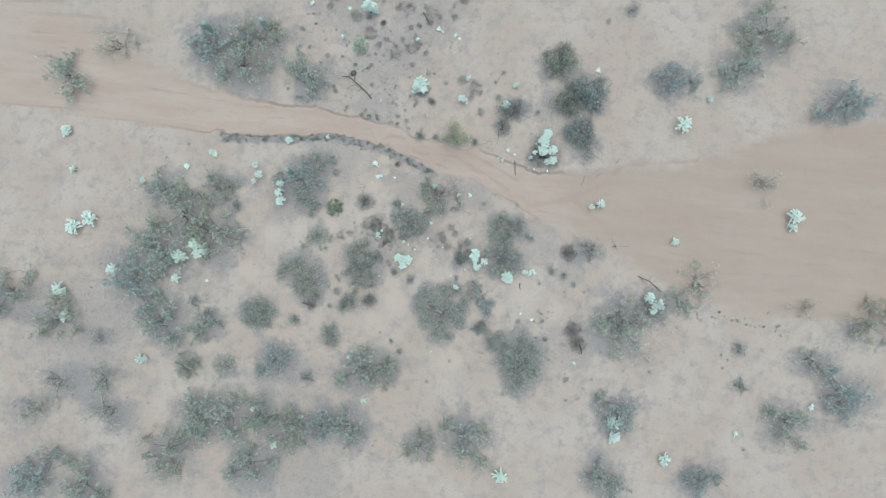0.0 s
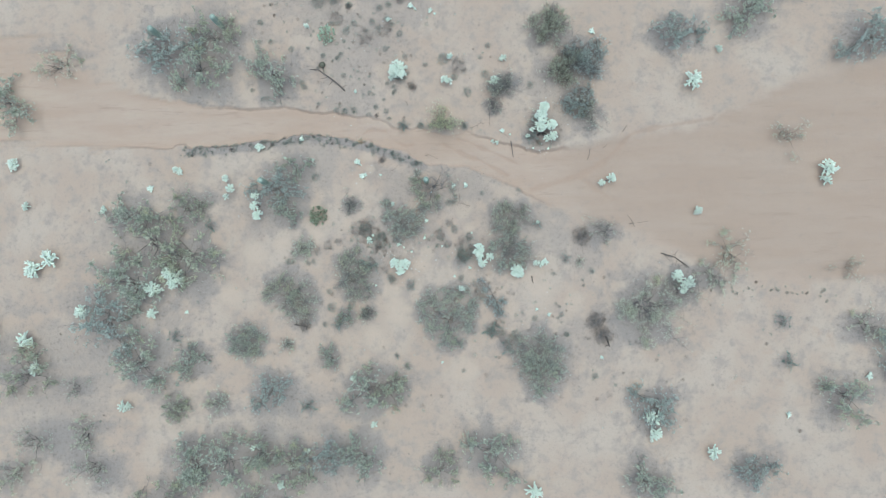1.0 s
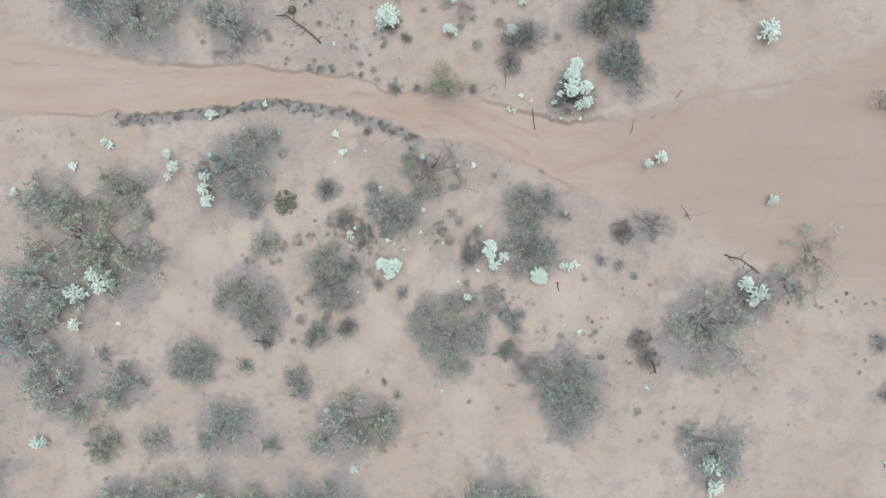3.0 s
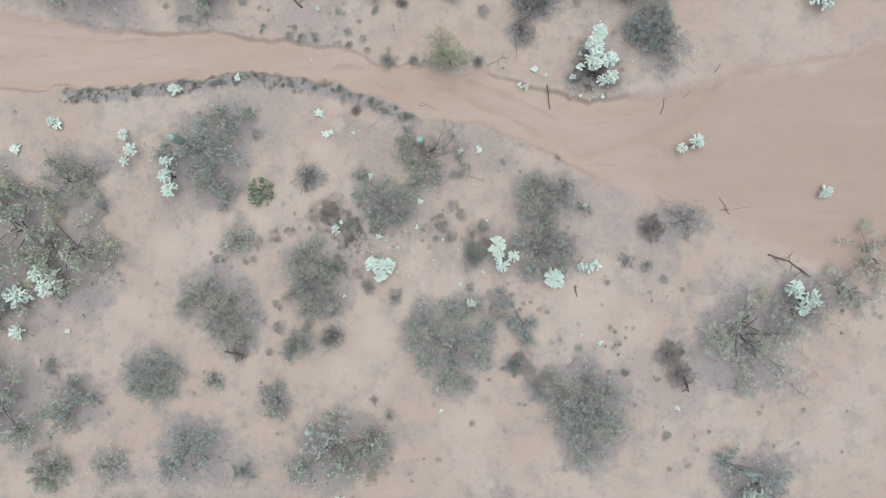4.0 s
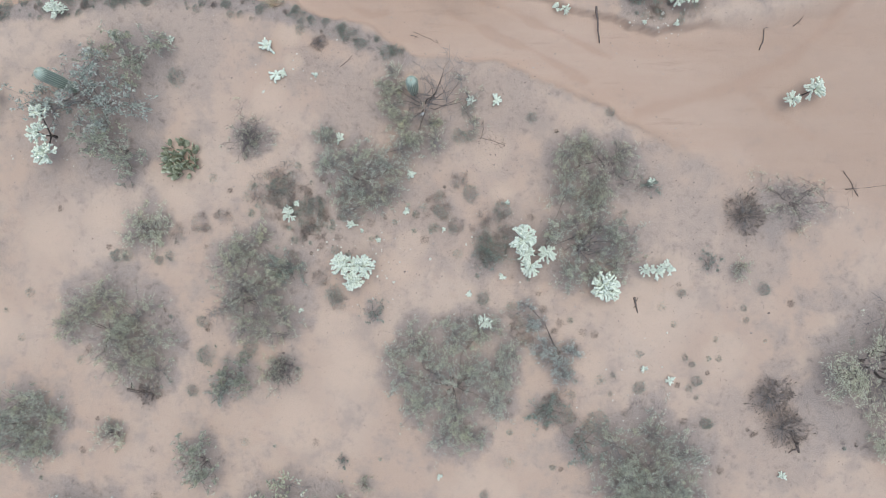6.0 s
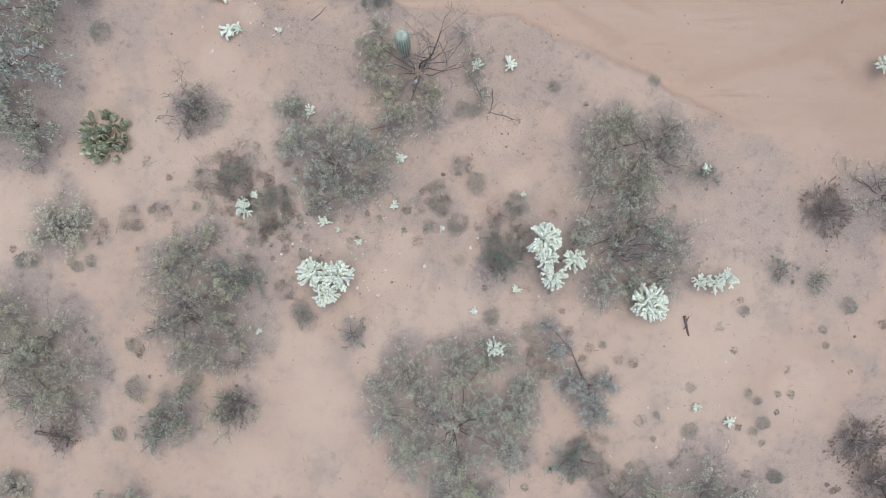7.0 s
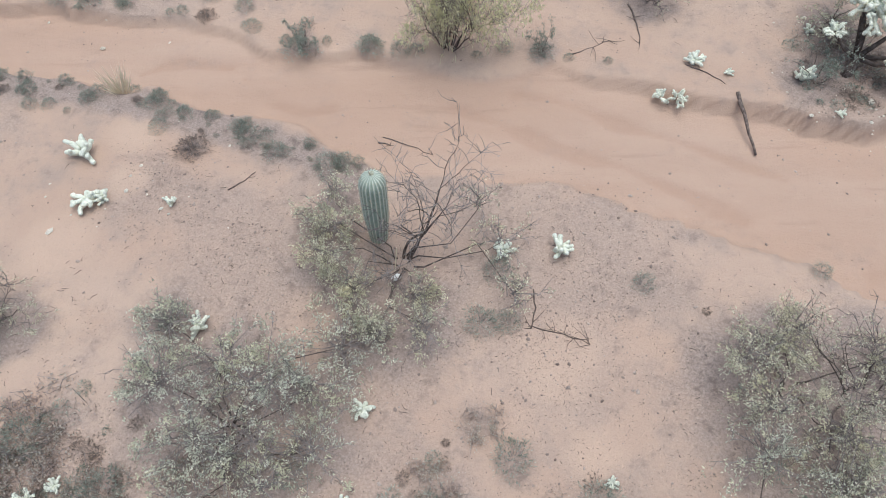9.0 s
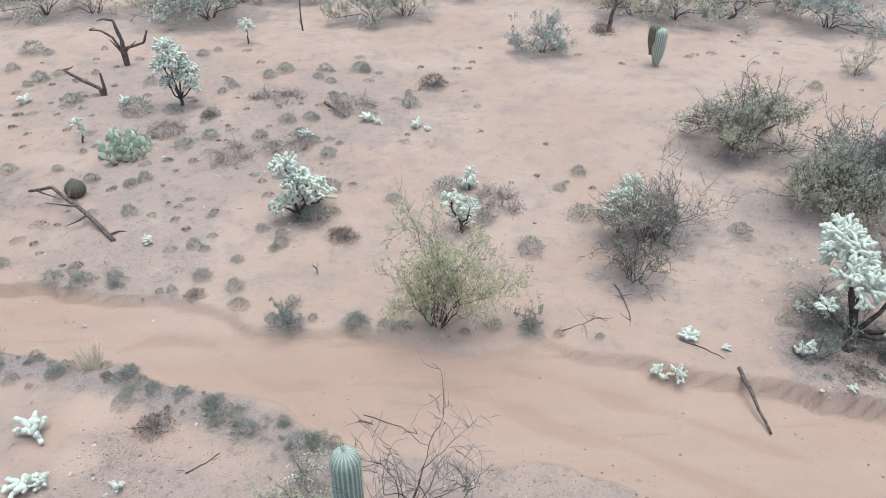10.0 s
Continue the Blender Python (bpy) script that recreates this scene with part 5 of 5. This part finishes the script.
set_down(grass_tuft(), -7.5, 10.95)
bank = []
for x in np.arange(-24, -1.6, 0.2):
    for row in range(3):
        px = x + RNG.uniform(-0.25, 0.25)
        if RNG.uniform() < 0.12 + 0.25 * row + 0.1 * (px > -5) or abs(px + 7.5) < 0.35:
            continue
        bank.append((px, float(np.interp(px, *zip(*NEAR_BANK))) - 0.12 - 0.32 * row + RNG.normal() * 0.1, RNG.choice((0.07, 0.1, 0.14, 0.21)) * RNG.uniform(0.8, 1.15)))
for x in np.arange(-10, 5, 0.5) + RNG.uniform(-0.6, 0.6, 30):
    if RNG.uniform() < 0.4:
        continue
    bank.append((float(x), float(np.interp(x, *zip(*FAR_BANK))) + 0.25 + abs(RNG.normal()) * 0.2, RNG.uniform(0.1, 0.24)))
for x in np.linspace(24, 34.5, 30) + RNG.uniform(-0.3, 0.3, 30):
    bank.append((x, float(np.interp(x, *zip(*NEAR_BANK))) - 0.3 + RNG.normal() * 0.45, RNG.uniform(0.07, 0.17)))
lay(small * 2 + brown[:1], bank, 0.5, RNG)
open_tufts = []
for cx, cy, reach, count in ((-8, 20, 6, 34), (-4, 25, 6, 22), (-14, 27, 6, 26), (-9, 15, 3, 14), (9.5, 11.5, 2.2, 18), (-9, -1, 5, 26), (-12, -8, 6, 20), (9, -4, 5, 22), (14, -9, 6, 18), (-4, 1.5, 3.5, 20), (3.5, -7.5, 4, 14), (-18, -2, 7, 24), (14, 30, 8, 20), (-6, -14, 7, 18), (24, -10, 9, 24), (-30, -10, 9, 26), (-28, 8, 8, 14), (4, 18, 5, 8), (-5.5, 1.9, 1.3, 60), (-7.2, 2.6, 1.2, 30), (-0.6, 1.7, 1.6, 16), (8.7, 10.6, 1.4, 30), (2.4, 0.4, 1.8, 22), (-7, 2.6, 1.4, 14), (-8, 21, 6, 40), (-13, 24, 5, 20), (6.5, 2.6, 2.5, 24), (3.8, -2.6, 1.4, 12)):
    for _ in range(count):
        px, py = cx + RNG.normal() * reach * 0.5, cy + RNG.normal() * reach * 0.5
        if float(in_bed(np.array([px]), np.array([py]))[0]) < 0.2:
            open_tufts.append((px, py, RNG.uniform(0.07, 0.25)))


def low_growth(places):
    """Ankle-high tufts that nobody could count, as one cover."""
    rng, s = np.random.default_rng(9), Shape()
    for x, y, r in places:
        k = int(12 + 650 * r)
        a, up = rng.uniform(0, 2 * np.pi, k), rng.uniform(0.15, 1.0, k)
        way = np.stack([np.cos(a), np.sin(a), up], 1)
        at = way * r * rng.uniform(0.0, 1.0, (k, 1)) ** 0.7 * rng.uniform(0.6, 1.1) + (x, y, 0)
        at[:, 2] = (r - np.hypot(at[:, 0] - x, at[:, 1] - y)).clip(0.0) * 0.6 * rng.uniform(0, 1, k) + ground_z(x, y) - 0.005
        s.blades(at, way + rng.normal(size=(k, 3)) * 0.4, rng.uniform(0.03, 0.07, k), rng.uniform(0.010, 0.02, k), rng)
    return s


tagged(new("low_growth", low_growth(open_tufts[::2]).mesh("low_growth", BURSAGE_LEAF)), "scattered ankle-high grey-green tufts on gravelly sand", "ground cover", kind="stuff")
tagged(new("dry_growth", low_growth(open_tufts[1::2]).mesh("dry_growth", BROWN_TWIG)), "scattered ankle-high dry brown tufts on gravelly sand", "ground cover", kind="stuff")
debris = []
for cx, cy, reach, count in [(x, y, r, int(34 * min(r, 3.2))) for x, y, r in GRAVEL_PATCHES[:18]] + [(x, y, r, int(14 * r)) for x, y, r in MESQUITES] + [(0, 0, 11, 160), (0, 19, 11, 160)]:
    for _ in range(count):
        px, py = cx + RNG.normal() * reach * 0.55, cy + RNG.normal() * reach * 0.55
        if float(in_bed(np.array([px]), np.array([py]))[0]) < 0.1:
            debris += [(px + RNG.normal() * 0.22, py + RNG.normal() * 0.22) for _ in range(18)]


def loose_bits(places):
    """Single dry leaves and chips lying flat."""
    rng, s = np.random.default_rng(19), Shape()
    xy = np.array(places)
    at = np.column_stack([xy, height(xy[:, 0], xy[:, 1]) + 0.006])
    way = rng.normal(size=at.shape) * (1, 1, 0.15) + (0, 0, 0.15)
    s.blades(at, way, rng.uniform(0.02, 0.06, len(at)), rng.uniform(0.008, 0.02, len(at)), rng)
    return s


tagged(new("plant_debris", loose_bits(debris).mesh("plant_debris", BROWN_TWIG)), "crumbled brown plant debris strewn on gravelly sand", "debris", kind="stuff")


# ---- pebbles, fallen joints and twigs ----
def scatter(name, label, category, material, places, size, seed):
    """Small stones or joints, each its own lump, sunk a little into the ground."""
    rng, s = np.random.default_rng(seed), Shape()
    lump = np.array([(1, 0, 0), (0.3, 0.9, 0.1), (-0.8, 0.5, 0), (-0.7, -0.6, 0.1), (0.4, -0.9, 0), (0.1, 0.1, 0.75), (0, 0, -0.6)])
    sides = [(0, 1, 5), (1, 2, 5), (2, 3, 5), (3, 4, 5), (4, 0, 5), (1, 0, 6), (2, 1, 6), (3, 2, 6), (4, 3, 6), (0, 4, 6)]
    z = height(places[:, 0], places[:, 1])
    for (x, y), h in zip(places, z):
        a, k = rng.uniform(0, 6.3), size * math.exp(rng.normal() * 0.45)
        p = lump * (k * rng.uniform(0.7, 1.5), k, k * 0.8) * rng.uniform(0.85, 1.15, (7, 1))
        s.add(np.stack([p[:, 0] * math.cos(a) - p[:, 1] * math.sin(a) + x, p[:, 0] * math.sin(a) + p[:, 1] * math.cos(a) + y, p[:, 2] + h + k * 0.2], 1), sides)
    tagged(new(name, s.mesh(name, material)), label, category, kind="stuff")


def spread(centres, seed):
    rng = np.random.default_rng(seed)
    return np.concatenate([np.stack([cx + rng.normal(size=n) * r * 0.55, cy + rng.normal(size=n) * r * 0.55], 1) for cx, cy, r, n in centres])


def stone():
    n = Nodes("desert_stone")
    return n.done(n.mix(n.island(), (0.20, 0.15, 0.13), (0.46, 0.38, 0.33)), 0.9, 0.2)


scatter("fallen_joints", "pale dropped cholla joints strewn on sand", "cactus litter", DEAD_JOINT, spread([(-3.3, 0.6, 1.8, 34), (-5, 0.8, 1.6, 16), (-3, -1.2, 1.6, 20), (3, -0.3, 1.8, 26), (0, 1.2, 1.4, 10), (9.2, 11.0, 1.6, 70), (-8, 22, 4, 50), (-1.5, 23, 2, 20), (-4.2, 16.7, 1, 20), (8, -4.6, 2, 20), (-8, 12, 4, 14), (-6.5, 8, 2, 16), (-17, 5, 1.6, 30), (21, -2, 2, 30), (-26, -2, 3, 40), (9.2, 12.6, 2, 30)], 81), 0.026, 82)
scatter("pebbles", "small dull stones strewn over gravelly ground", "stones", stone(), spread([(x, y, r, int(70 * min(r, 3.5))) for x, y, r in GRAVEL_PATCHES] + [(0, 0, 12, 1200), (0, 20, 13, 900)], 83), 0.015, 84)


def twig_litter(centres, seed):
    """Thin broken twigs lying about."""
    rng, s = np.random.default_rng(seed), Shape()
    places = spread(centres, seed + 1)
    places = places[in_bed(places[:, 0], places[:, 1]) < 0.15]
    for (x, y), h in zip(places, height(places[:, 0], places[:, 1])):
        a, k = rng.uniform(0, 6.3), rng.uniform(0.04, 0.17)
        d = np.array([math.cos(a), math.sin(a), 0]) * k
        mid = d * 0.5 + rng.normal(size=3) * 0.12 * k
        s.tube([(x, y, h + 0.008), (x + mid[0], y + mid[1], h + 0.018), (x + d[0], y + d[1], h + 0.008)], (0.006, 0.005, 0.003), 3, False)
    return s


tagged(new("twig_litter", twig_litter([(x, y, r * 1.3, int(22 * r)) for x, y, r in MESQUITES + BARE_SHRUBS[:9]] + [(0, 2, 11, 260), (0, 20, 13, 160), (-8, 5, 4, 50), (12, -4, 6, 70)], 91).mesh("twig_litter", DEADWOOD)), "broken twigs strewn over the sand", "twigs", kind="stuff")
